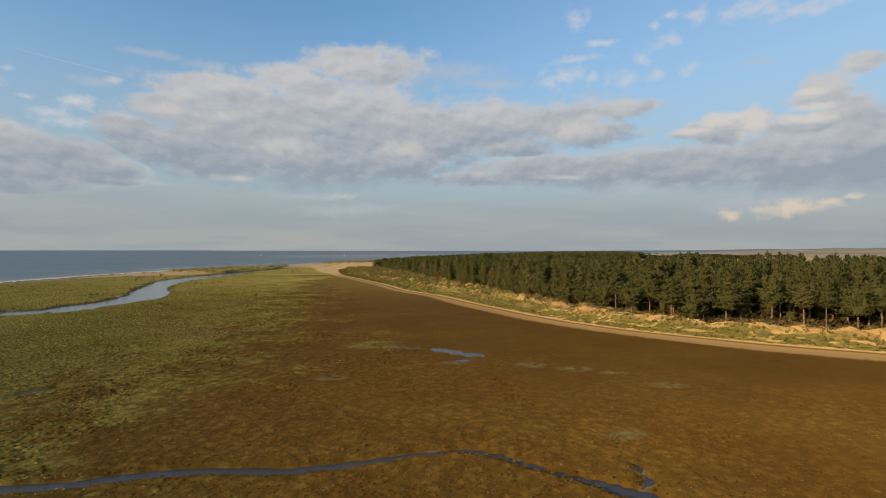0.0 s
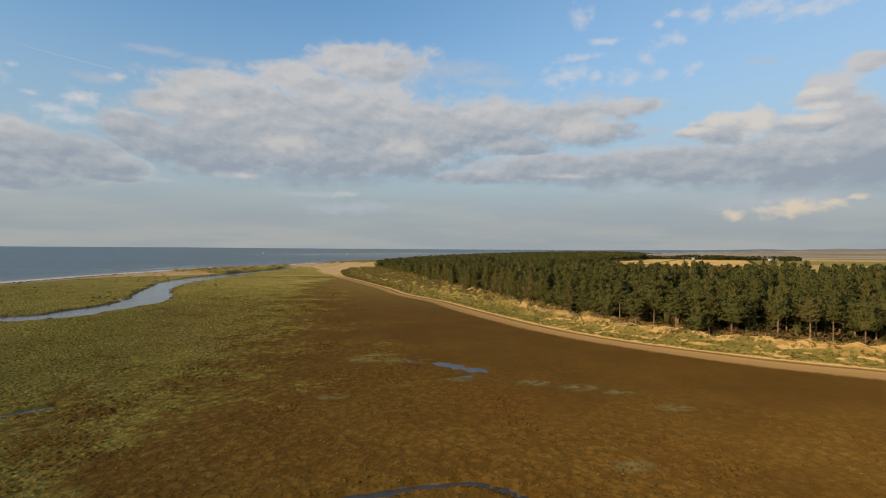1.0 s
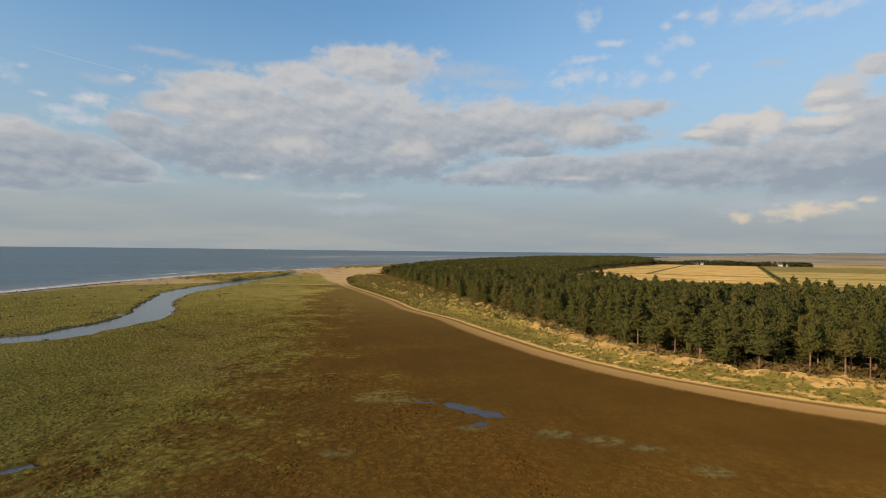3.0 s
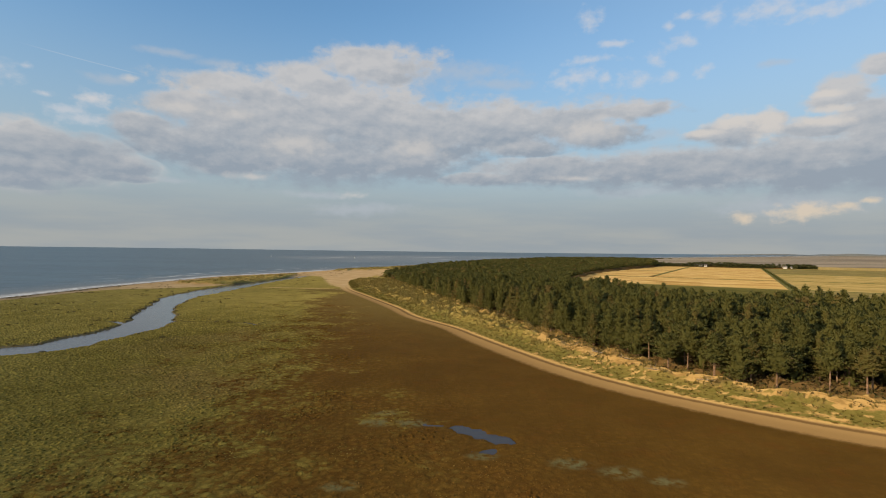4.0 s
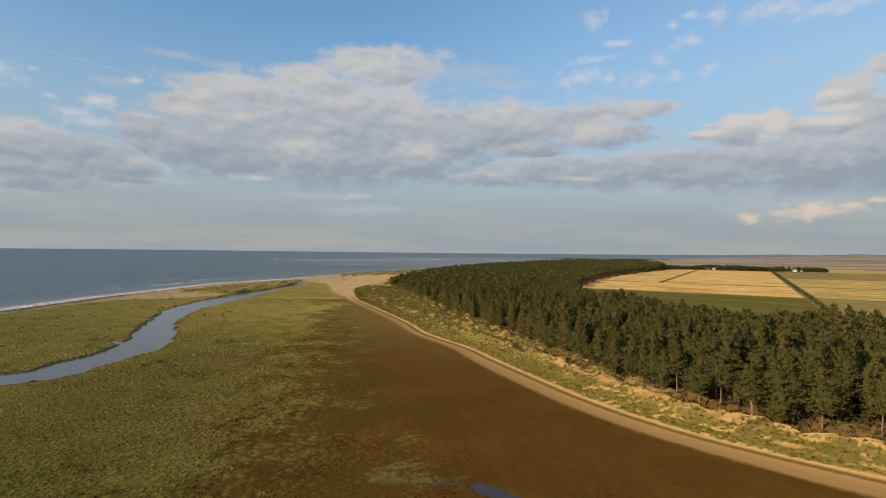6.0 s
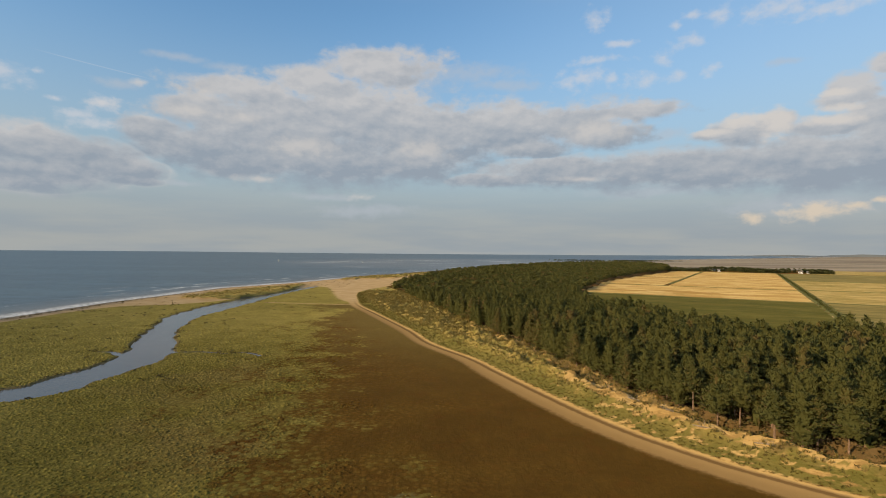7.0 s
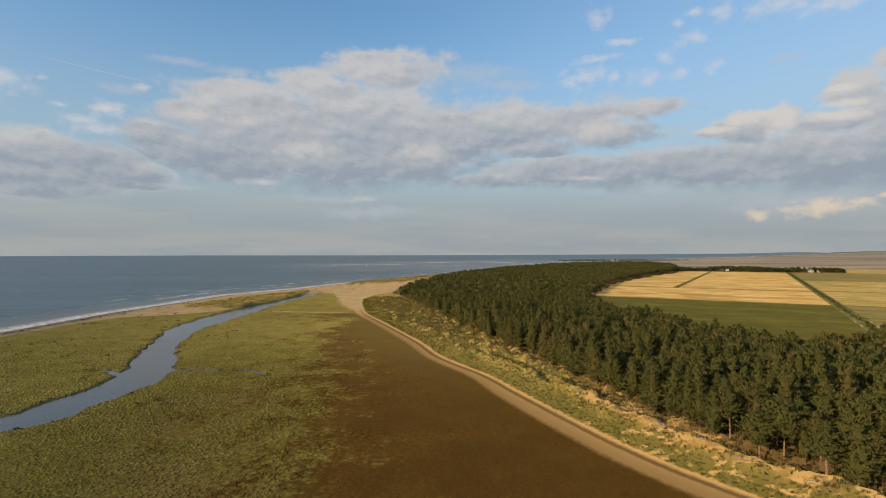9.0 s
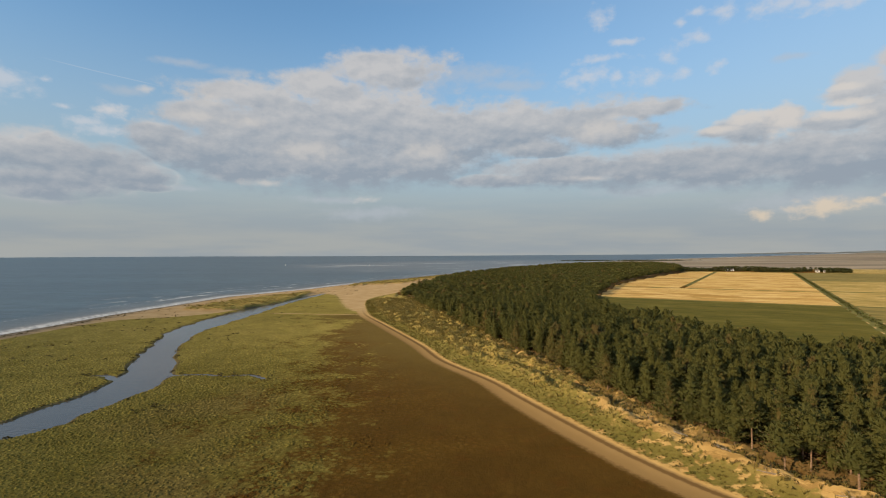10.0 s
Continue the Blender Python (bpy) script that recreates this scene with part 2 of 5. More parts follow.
def ground_material():
    m, g, sh = material("marsh_and_shore")
    p = g.position()
    fine = g.noise(p, 2.6, 4.0, 0.65)
    grain = g.noise(p, 6.0, 3.0, 0.7)
    clump = g.noise(p, 0.75, 4.0, 0.6)
    patch = g.noise(p, 0.085, 5.0, 0.6)
    broad = g.noise(p, 0.021, 4.0, 0.55)
    speck = g.voronoi(p, 1.7)

    # salt marsh: russet plants near the track, olive towards the creek
    brown = g.mix(g.span(patch, 0.35, 0.66), (0.1330, 0.0675, 0.0117), (0.1570, 0.0880, 0.0150))
    brown = g.mix(g.span(clump, 0.42, 0.68, 0.0, 0.65), brown, (0.1600, 0.0980, 0.0190))
    brown = g.mix(g.span(broad, 0.52, 0.66, 0.0, 0.6), brown, (0.1359, 0.0516, 0.0095))
    smooth = g.mix(g.span(patch, 0.3, 0.7), (0.075, 0.041, 0.0078), (0.094, 0.051, 0.0101))
    smooth = g.mix(g.span(g.noise(p, 0.22, 4.0, 0.6), 0.5, 0.7, 0.0, 0.6), smooth, (0.096, 0.043, 0.0085))
    # farther ground is painted paler, for marsh that brightens at a grazing view
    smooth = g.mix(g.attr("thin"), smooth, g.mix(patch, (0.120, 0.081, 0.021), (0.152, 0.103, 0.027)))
    brown = g.mix(1.0, brown, (0.87, 0.86, 0.90), "MULTIPLY")
    brown = g.mix(g.attr("smooth"), brown, smooth)
    green = g.mix(g.span(patch, 0.36, 0.64), (0.198, 0.157, 0.032), (0.250, 0.196, 0.044))
    green = g.mix(g.span(clump, 0.45, 0.66, 0.0, 0.7), green, (0.1425, 0.1197, 0.0256))
    green = g.mix(g.span(speck, 0.15, 0.5, 0.45, 0.0), green, (0.2375, 0.1995, 0.0427))
    green = g.mix(g.span(broad, 0.50, 0.66, 0.0, 0.7), green, (0.2232, 0.1568, 0.0475))
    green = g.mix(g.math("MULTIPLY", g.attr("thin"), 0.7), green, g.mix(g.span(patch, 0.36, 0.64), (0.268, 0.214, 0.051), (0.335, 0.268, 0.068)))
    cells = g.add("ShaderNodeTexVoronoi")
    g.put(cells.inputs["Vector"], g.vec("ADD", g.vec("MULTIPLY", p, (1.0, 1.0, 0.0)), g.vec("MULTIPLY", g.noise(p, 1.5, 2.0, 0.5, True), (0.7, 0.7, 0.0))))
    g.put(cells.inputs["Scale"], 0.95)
    lot = g.add("ShaderNodeSeparateColor")
    g.put(lot.inputs[0], cells.outputs["Color"])
    fac = g.math("ADD", g.attr("green"), g.math("MULTIPLY", g.math("SUBTRACT", patch, 0.5), 1.2))
    fac = g.math("MULTIPLY_ADD", g.math("SUBTRACT", lot.outputs[0], 0.5), 0.5, fac)
    fac = g.math("MULTIPLY_ADD", g.attr("smooth"), -0.3, fac)
    color = g.mix(g.span(fac, 0.2, 0.8), brown, green)
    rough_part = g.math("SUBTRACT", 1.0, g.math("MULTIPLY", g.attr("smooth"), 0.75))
    # shade between clumps and sunlit clump tops painted into the colour, cell by cell
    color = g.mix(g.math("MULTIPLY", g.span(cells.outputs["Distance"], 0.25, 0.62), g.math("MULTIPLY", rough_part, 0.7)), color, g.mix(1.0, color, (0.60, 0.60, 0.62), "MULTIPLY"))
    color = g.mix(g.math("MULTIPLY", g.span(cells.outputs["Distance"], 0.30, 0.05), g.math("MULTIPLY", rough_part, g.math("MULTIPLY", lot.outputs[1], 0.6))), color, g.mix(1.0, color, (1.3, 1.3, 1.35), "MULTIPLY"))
    color = g.mix(g.span(grain, 0.40, 0.72, 0.0, 0.55), color, g.mix(1.0, color, (0.60, 0.58, 0.56), "MULTIPLY"))
    color = g.mix(g.span(g.noise(p, 3.4, 3.0, 0.7), 0.55, 0.72, 0.0, 0.5), color, g.mix(1.0, color, (1.35, 1.38, 1.45), "MULTIPLY"))
    # a darker belt between the gut and the far marsh, and strips by the path
    color = g.mix(g.math("MULTIPLY", g.attr("dark_belt"), 0.62), color, g.mix(1.0, color, (0.74, 0.75, 0.72), "MULTIPLY"))
    tint = g.attr("tint")
    color = g.mix(g.math("MULTIPLY", g.span(tint, 0.45, 1.0, 0.0, 0.6), rough_part), color, g.mix(1.0, color, (1.45, 1.45, 1.4), "MULTIPLY"))
    wet = g.math("MULTIPLY", g.attr("wet"), g.span(clump, 0.38, 0.6))
    color = g.mix(g.math("MULTIPLY", wet, 0.6), color, (0.125, 0.132, 0.066))
    # dark bare mud on the creek banks
    color = g.mix(g.span(g.math("ADD", g.attr("bank"), g.math("MULTIPLY", clump, 0.6)), 0.75, 1.0, 0.0, 0.75), color, (0.125, 0.098, 0.058))

    # dune grass with bare sand showing through
    grass = g.mix(g.span(patch, 0.38, 0.62), (0.140, 0.120, 0.028), (0.245, 0.180, 0.050))
    grass = g.mix(g.span(clump, 0.40, 0.66, 0.0, 0.75), grass, (0.300, 0.213, 0.067))
    grass = g.mix(g.math("MULTIPLY", g.span(g.attr("across"), 14.0, 9.0, 0.0, 0.7), g.span(g.attr("across"), -8.0, 0.0)), grass, (0.104, 0.090, 0.020))
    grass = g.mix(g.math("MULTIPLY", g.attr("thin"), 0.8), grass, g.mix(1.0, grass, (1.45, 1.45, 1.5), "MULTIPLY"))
    dune = g.attr("dune")
    color = g.mix(g.span(g.math("ADD", dune, g.math("MULTIPLY", g.math("SUBTRACT", clump, 0.5), 0.8)), 0.3, 0.7), color, grass)
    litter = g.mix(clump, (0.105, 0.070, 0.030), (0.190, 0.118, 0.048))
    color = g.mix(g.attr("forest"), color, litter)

    # sand: beach, track and bare dune
    sand = g.mix(g.span(patch, 0.3, 0.7), (0.335, 0.228, 0.112), (0.430, 0.308, 0.165))
    golden = g.mix(g.span(patch, 0.3, 0.7), (0.385, 0.240, 0.080), (0.480, 0.315, 0.115))
    sand = g.mix(g.math("MAXIMUM", g.attr("dune"), g.attr("lane")), sand, golden)
    sand = g.mix(g.span(fine, 0.35, 0.75, 0.0, 0.4), sand, (0.290, 0.185, 0.080))
    drawn = g.add("ShaderNodeMapping")
    g.put(drawn.inputs["Vector"], p)
    drawn.inputs["Rotation"].default_value = (0, 0, radians(42))
    blown = g.noise(g.vec("MULTIPLY", drawn.outputs[0], (0.38, 1.0, 1.0)), 0.36, 7.0, 0.72)
    sand = g.mix(g.math("MULTIPLY", g.attr("dune"), g.span(blown, 0.47, 0.57, 0.0, 0.8)), sand, (0.235, 0.142, 0.046))
    sand = g.mix(g.math("MULTIPLY", g.attr("dune"), g.span(blown, 0.60, 0.66, 0.0, 0.8)), sand, (0.140, 0.098, 0.030))
    # the track: damp brown sand with a dark wheel band, a dry edge on the dune side
    across = g.math("ADD", g.attr("across"), g.math("MULTIPLY", g.math("SUBTRACT", clump, 0.5), 0.9))
    lane = g.math("MULTIPLY", g.attr("lane"), g.span(across, 3.2, 2.2))
    sand = g.mix(g.math("MULTIPLY", lane, 0.85), sand, g.mix(fine, (0.200, 0.126, 0.052), (0.255, 0.162, 0.068)))
    sand = g.mix(g.math("MULTIPLY", lane, g.span(across, 1.0, -3.5, 0.0, 0.45)), sand, g.mix(fine, (0.138, 0.083, 0.031), (0.180, 0.110, 0.042)))
    rut = g.math("MULTIPLY", lane, g.span(g.math("ABSOLUTE", g.math("SUBTRACT", across, 1.3)), 1.1, 0.3))
    sand = g.mix(g.math("MULTIPLY", rut, 0.85), sand, (0.100, 0.057, 0.021))
    damp = g.attr("damp")
    sand = g.mix(damp, sand, (0.1680, 0.1386, 0.1050))
    ragged = g.math("ADD", g.attr("sand"), g.math("MULTIPLY", g.math("SUBTRACT", clump, 0.5), 3.4))
    ragged = g.math("ADD", ragged, g.math("MULTIPLY", g.math("SUBTRACT", fine, 0.5), 1.6))
    onlane = g.span(g.math("ADD", g.attr("sand"), g.math("MULTIPLY_ADD", g.math("SUBTRACT", clump, 0.5), 2.0, g.math("MULTIPLY", g.math("SUBTRACT", fine, 0.5), 1.6))), -0.9, 1.3)
    cover = g.mix(g.math("MULTIPLY", g.attr("lane"), g.span(g.attr("across"), 1.5, 0.5)), g.span(ragged, -0.5, 0.8), onlane)
    color = g.mix(cover, color, sand)

    # far saltings and mud flats in long streaks
    long = g.noise(g.vec("MULTIPLY", p, (0.12, 1.0, 1.0)), 0.006, 5.0, 0.6)
    flats = g.mix(g.span(long, 0.42, 0.56), (0.118, 0.100, 0.082), (0.205, 0.178, 0.140))
    flats = g.mix(g.span(long, 0.56, 0.66), flats, (0.125, 0.122, 0.130))
    color = g.mix(g.attr("flats"), color, flats)

    grown = g.math("MULTIPLY", g.span(ragged, 1.0, -0.5), g.math("MULTIPLY", rough_part, -0.45))
    height = g.math("MULTIPLY_ADD", cells.outputs["Distance"], grown, g.math("MULTIPLY", clump, 0.5))
    height = g.math("ADD", height, g.math("MULTIPLY", fine, 0.35))
    height = g.math("MULTIPLY", height, g.span(ragged, 1.0, -0.5, 0.3, 1.0))
    finish(g, sh, color, 0.95, g.bump(height, 0.6, 0.45), 0.03)
    return m


def water_material(name, color, ripple, rough=0.12, foam=False, spec=0.27):
    m, g, sh = material(name)
    p = g.position()
    g.put(sh.inputs["IOR"], 1.33)
    long = g.vec("MULTIPLY", p, (0.35, 1.0, 1.0)) if foam else p
    wave = g.noise(long, 0.30 if foam else 0.8, 4.0, 0.6)
    broad = g.noise(g.vec("MULTIPLY", p, (0.1, 1.0, 1.0)), 0.008, 4.0, 0.6)
    base = g.mix(g.span(broad, 0.35, 0.65), color, tuple(c * 1.35 for c in color))
    normal = g.bump(wave, ripple, 0.6)
    if foam:
        shore = g.attr("shore")
        warp = g.math("MULTIPLY", g.math("SUBTRACT", g.noise(p, 0.035, 5.0, 0.6), 0.5), 26.0)
        s = g.math("ADD", shore, warp)
        lace = g.noise(p, 0.35, 4.0, 0.7)
        line = g.math("MULTIPLY", g.span(shore, 17.0, 4.0), g.span(lace, 0.36, 0.58))
        second = g.math("MULTIPLY", g.span(g.math("ABSOLUTE", g.math("SUBTRACT", s, 46.0)), 5.0, 1.0), g.span(lace, 0.52, 0.66))
        crest = g.noise(g.vec("MULTIPLY", p, (0.35, 1.0, 1.0)), 0.0075, 6.0, 0.72)
        bars = g.math("MULTIPLY", g.span(crest, 0.56, 0.62), g.attr("shoal"))
        swell = g.math("SINE", g.math("MULTIPLY", g.math("ADD", shore, g.math("MULTIPLY", warp, 0.9)), 0.21))
        roll = g.math("MULTIPLY", g.span(swell, 0.72, 0.95), g.math("MULTIPLY", g.attr("surf"), g.span(g.noise(p, 0.03, 4.0, 0.7), 0.46, 0.58)))
        bars = g.math("MAXIMUM", bars, roll)
        white = g.math("MAXIMUM", g.math("MAXIMUM", line, second), bars)
        chop = g.noise(g.vec("MULTIPLY", p, (0.3, 1.0, 1.0)), 0.07, 5.0, 0.7)
        base = g.mix(g.span(chop, 0.4, 0.66, 0.0, 0.75), base, tuple(c * 0.45 for c in color))
        base = g.mix(g.span(shore, 60.0, 0.0, 0.0, 0.6), base, (0.20, 0.17, 0.13))
        base = g.mix(g.math("MULTIPLY", g.attr("shoal"), 0.45), base, (0.20, 0.185, 0.16))
        base = g.mix(g.math("MULTIPLY", white, 0.85), base, (0.72, 0.71, 0.69))
        g.put(sh.inputs["Roughness"], g.math("MULTIPLY_ADD", white, 0.5, rough))
        finish(g, sh, base, None, normal, 0.25)
    else:
        finish(g, sh, base, rough, normal, spec)
    return m


def leaf_material(name, dark, light, dry, spread=0.5, clear=0.55):
    m, g, sh = material(name)
    p = g.position()
    n = g.noise(p, 0.45, 3.0, 0.6)
    each = g.add("ShaderNodeObjectInfo").outputs["Random"]
    tint = g.math("FRACT", g.math("ADD", g.attr("tint"), each))
    color = g.mix(g.math("MULTIPLY_ADD", tint, spread, g.math("MULTIPLY", n, 0.5), clamp=True), dark, light)
    color = g.mix(g.span(tint, 0.88, 1.0, 0.0, 0.7), color, dry)
    finish(g, sh, color, 0.8, None, 0.08)
    thin = g.add("ShaderNodeBsdfTranslucent")
    g.put(thin.inputs["Color"], color)
    both = g.add("ShaderNodeMixShader")
    g.put(both.inputs[0], clear)
    g.put(both.inputs[1], sh.outputs[0])
    g.put(both.inputs[2], thin.outputs[0])
    for n in m.node_tree.nodes:
        if n.type == "OUTPUT_MATERIAL":
            g.put(n.inputs[0], both.outputs[0])
    return m


def rough_material(name, a, b, scale, rough=0.9, lift=0.4):
    m, g, sh = material(name)
    p = g.position()
    n = g.noise(p, scale, 5.0, 0.62)
    k = g.noise(p, scale * 6.0, 3.0, 0.6)
    color = g.mix(g.span(n, 0.32, 0.68), a, b)
    color = g.mix(g.span(k, 0.5, 0.8, 0.0, 0.4), color, tuple(c * 0.6 for c in a))
    finish(g, sh, color, rough, g.bump(k, lift, 0.1), 0.1)
    return m


def field_material(name, a, b, c):
    m, g, sh = material(name)
    p = g.position()
    turned = g.add("ShaderNodeMapping")
    g.put(turned.inputs["Vector"], p)
    turned.inputs["Rotation"].default_value = (0, 0, radians(29.2))
    rows = g.vec("MULTIPLY", turned.outputs[0], (0.22, 1.0, 1.0))
    n = g.noise(rows, 0.035, 7.0, 0.72)
    fine = g.noise(rows, 0.16, 5.0, 0.7)
    color = g.mix(g.span(n, 0.36, 0.6), a, b)
    color = g.mix(g.span(fine, 0.46, 0.62, 0.0, 0.65), color, c)
    blot = g.noise(g.vec("MULTIPLY", turned.outputs[0], (0.45, 1.0, 1.0)), 0.055, 6.0, 0.7)
    color = g.mix(g.span(blot, 0.50, 0.64, 0.0, 0.8), color, tuple(v * f for v, f in zip(b, (1.18, 1.25, 1.5))))
    color = g.mix(g.span(blot, 0.46, 0.34, 0.0, 0.55), color, tuple(v * f for v, f in zip(c, (0.80, 0.86, 0.80))))
    finish(g, sh, color, 0.95, g.bump(fine, 0.6, 0.4), 0.05)
    return m


GROUND = ground_material()
SEA = water_material("sea_water", (0.054, 0.084, 0.094), 0.8, 0.34, True)
CREEK = water_material("creek_water", (0.062, 0.060, 0.058), 0.10, 0.10)
PEATY = water_material("peaty_water", (0.046, 0.042, 0.042), 0.14, 0.16, spec=0.13)
NEEDLES = leaf_material("pine_needles", (0.104, 0.107, 0.033), (0.190, 0.176, 0.052), (0.22, 0.150, 0.058))
BROADLEAF = leaf_material("scrub_leaves", (0.072, 0.080, 0.032), (0.150, 0.148, 0.060), (0.13, 0.11, 0.05))
UNDERGROWTH = leaf_material("undergrowth", (0.092, 0.080, 0.028), (0.200, 0.140, 0.052), (0.23, 0.14, 0.06), 0.6)
MARRAM = leaf_material("marram_blades", (0.150, 0.122, 0.030), (0.36, 0.265, 0.082), (0.39, 0.29, 0.105), 0.85)
MARSH_BROWN = leaf_material("russet_marsh_leaves", (0.110, 0.054, 0.010), (0.165, 0.092, 0.017), (0.22, 0.15, 0.04), 0.6, 0.08)
MARSH_GREEN = leaf_material("olive_marsh_leaves", (0.148, 0.122, 0.027), (0.268, 0.214, 0.052), (0.29, 0.23, 0.075), 0.6, 0.08)
WRACK = leaf_material("dark_shore_scrub", (0.060, 0.050, 0.021), (0.135, 0.105, 0.042), (0.17, 0.12, 0.05))
BARK = rough_material("pine_bark", (0.155, 0.098, 0.062), (0.31, 0.200, 0.128), 1.6)
DRIFT = rough_material("weathered_wood", (0.20, 0.15, 0.10), (0.36, 0.29, 0.21), 2.0)
STUBBLE = field_material("golden_stubble", (0.275, 0.165, 0.047), (0.410, 0.282, 0.103), (0.215, 0.129, 0.034))
DUNE_GREEN = leaf_material("green_dune_grass", (0.112, 0.094, 0.022), (0.222, 0.166, 0.042), (0.36, 0.27, 0.085), 0.7)
REED = leaf_material("ditch_reed", (0.085, 0.092, 0.024), (0.165, 0.155, 0.044), (0.17, 0.14, 0.05))
STUBBLE_DULL = field_material("mown_hay", (0.190, 0.140, 0.040), (0.310, 0.222, 0.078), (0.115, 0.100, 0.026))
PASTURE = field_material("green_pasture", (0.0600, 0.0560, 0.0100), (0.0820, 0.0700, 0.0130), (0.0500, 0.0500, 0.0090))
PASTURE_DRY = field_material("dry_pasture", (0.105, 0.088, 0.026), (0.160, 0.124, 0.041), (0.080, 0.074, 0.021))
# the ridge's blue-grey is distance haze, painted as base colour
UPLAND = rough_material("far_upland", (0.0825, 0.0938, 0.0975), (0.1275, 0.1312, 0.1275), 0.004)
DITCH = rough_material("ditch_bank", (0.075, 0.076, 0.020), (0.120, 0.110, 0.031), 0.12)
SAND_PATH = rough_material("sandy_path", (0.2805, 0.1913, 0.0808), (0.3655, 0.2550, 0.1148), 0.5)
WHITEWASH = rough_material("whitewashed_wall", (0.74, 0.72, 0.68), (0.82, 0.80, 0.76), 0.8, 0.8, 0.1)
ROOF = rough_material("slate_roof", (0.13, 0.12, 0.12), (0.20, 0.18, 0.17), 1.0)
DARK = rough_material("window_dark", (0.03, 0.035, 0.04), (0.05, 0.055, 0.06), 1.0, 0.3, 0.05)
SAILCLOTH = rough_material("sailcloth", (0.78, 0.77, 0.74), (0.85, 0.84, 0.81), 1.0, 0.8, 0.1)


# ---------------------------------------------------------------- mesh helpers
def mesh_of(name, verts, faces, mat, smooth=False, attrs=None, normals=None):
    """A mesh from an (n, 3) array and an (m, 3 or 4) array; normals: one a vertex, for soft foliage."""
    verts, faces = np.asarray(verts, np.float32), np.asarray(faces, np.int32)
    me = bpy.data.meshes.new(name)
    me.vertices.add(len(verts))
    me.vertices.foreach_set("co", verts.ravel())
    k = faces.shape[1]
    me.loops.add(faces.size)
    me.loops.foreach_set("vertex_index", faces.ravel())
    me.polygons.add(len(faces))
    me.polygons.foreach_set("loop_start", np.arange(len(faces), dtype=np.int32) * k)
    me.polygons.foreach_set("use_smooth", np.full(len(faces), smooth))
    for key, values in (attrs or {}).items():
        a = me.attributes.new(key, "FLOAT", "POINT")
        a.data.foreach_set("value", np.asarray(values, np.float32))
    if normals is not None:
        a = me.attributes.new("custom_normal", "FLOAT_VECTOR", "POINT")
        a.data.foreach_set("vector", np.asarray(normals, np.float32).ravel())
    me.materials.append(mat)
    me.update(calc_edges=True)
    return me


def part(name, bm, mat, parent, label=""):
    """Links a bmesh (or a mesh) as one mesh object under a thing or a part."""
    if isinstance(bm, bmesh.types.BMesh):
        me = bpy.data.meshes.new(name)
        bm.to_mesh(me)
        bm.free()
        me.materials.append(mat)
    else:
        me = bm
    ob = new(name, me)
    ob.parent = parent
    return tagged(ob, label)


def curve_points(points, step=4.0):
    """A Catmull-Rom line through the points, in steps of about that length."""
    p = np.array(points, float)
    p = np.vstack([2 * p[0] - p[1], p, 2 * p[-1] - p[-2]])
    out = []
    for a, b, c, d in zip(p[:-3], p[1:-2], p[2:-1], p[3:]):
        n = max(2, int(np.hypot(*(c - b)[:2]) / step))
        t = (np.arange(n) / n)[:, None]
        out.append(0.5 * (2 * b + (c - a) * t + (2 * a - 5 * b + 4 * c - d) * t ** 2 + (3 * b - a - 3 * c + d) * t ** 3))
    return np.vstack([*out, p[-2:-1]])


def line_distance(x, y, line):
    """Distance to a line, the side (positive to its right) and the line's further columns at the nearest place."""
    best = np.full(x.shape, 1e18)
    side = np.zeros(x.shape)
    extra = [np.zeros(x.shape) for _ in range(line.shape[1] - 2)]
    for a, b in zip(line[:-1], line[1:]):
        dx, dy = b[0] - a[0], b[1] - a[1]
        t = np.clip(((x - a[0]) * dx + (y - a[1]) * dy) / (dx * dx + dy * dy + 1e-9), 0, 1)
        ex, ey = x - a[0] - t * dx, y - a[1] - t * dy
        d = ex * ex + ey * ey
        m = d < best
        best = np.where(m, d, best)
        side = np.where(m, np.sign(dy * ex - dx * ey), side)
        for i, e in enumerate(extra):
            e[m] = (a[2 + i] + t * (b[2 + i] - a[2 + i]))[m]
    return (np.sqrt(best), side, *extra)


def inside(x, y, poly):
    hit = np.zeros(x.shape, bool)
    for (ax, ay), (bx, by) in zip(poly, np.roll(poly, -1, axis=0)):
        cross = (ay > y) != (by > y)
        with np.errstate(divide="ignore", invalid="ignore"):
            hit ^= cross & (x < (bx - ax) * (y - ay) / (by - ay + 1e-12) + ax)
    return hit


def waves(x, y, size, seed):
    """Cheap smooth noise between about -1 and 1 with features of that size."""
    rng = np.random.default_rng(seed)
    total = np.zeros_like(x)
    for octave in range(3):
        for _ in range(4):
            a, ph = rng.uniform(0, 2 * np.pi, 2)
            k = 2 * np.pi / size * 1.9 ** octave * rng.uniform(0.7, 1.3)
            total += np.sin(k * (x * np.cos(a) + y * np.sin(a)) + ph) * 0.6 ** octave / 3.0
    return total


def step(v, lo, hi):
    t = np.clip((v - lo) / (hi - lo), 0, 1)
    return t * t * (3 - 2 * t)


# ---------------------------------------------------------------- the plan, in metres
COAST = curve_points([(-330, -1500), (-290, -300), (-272, 0), (-262, 200), (-257, 295), (-258, 383), (-252, 441), (-245, 527), (-229, 560), (-213, 597), (-195, 641), (-177, 706),
                      (-151, 770), (-117, 822), (-81, 922), (-34, 1023), (42, 1190), (220, 1620), (560, 2250), (1500, 3150), (3000, 4300), (4600, 5200)], 25)
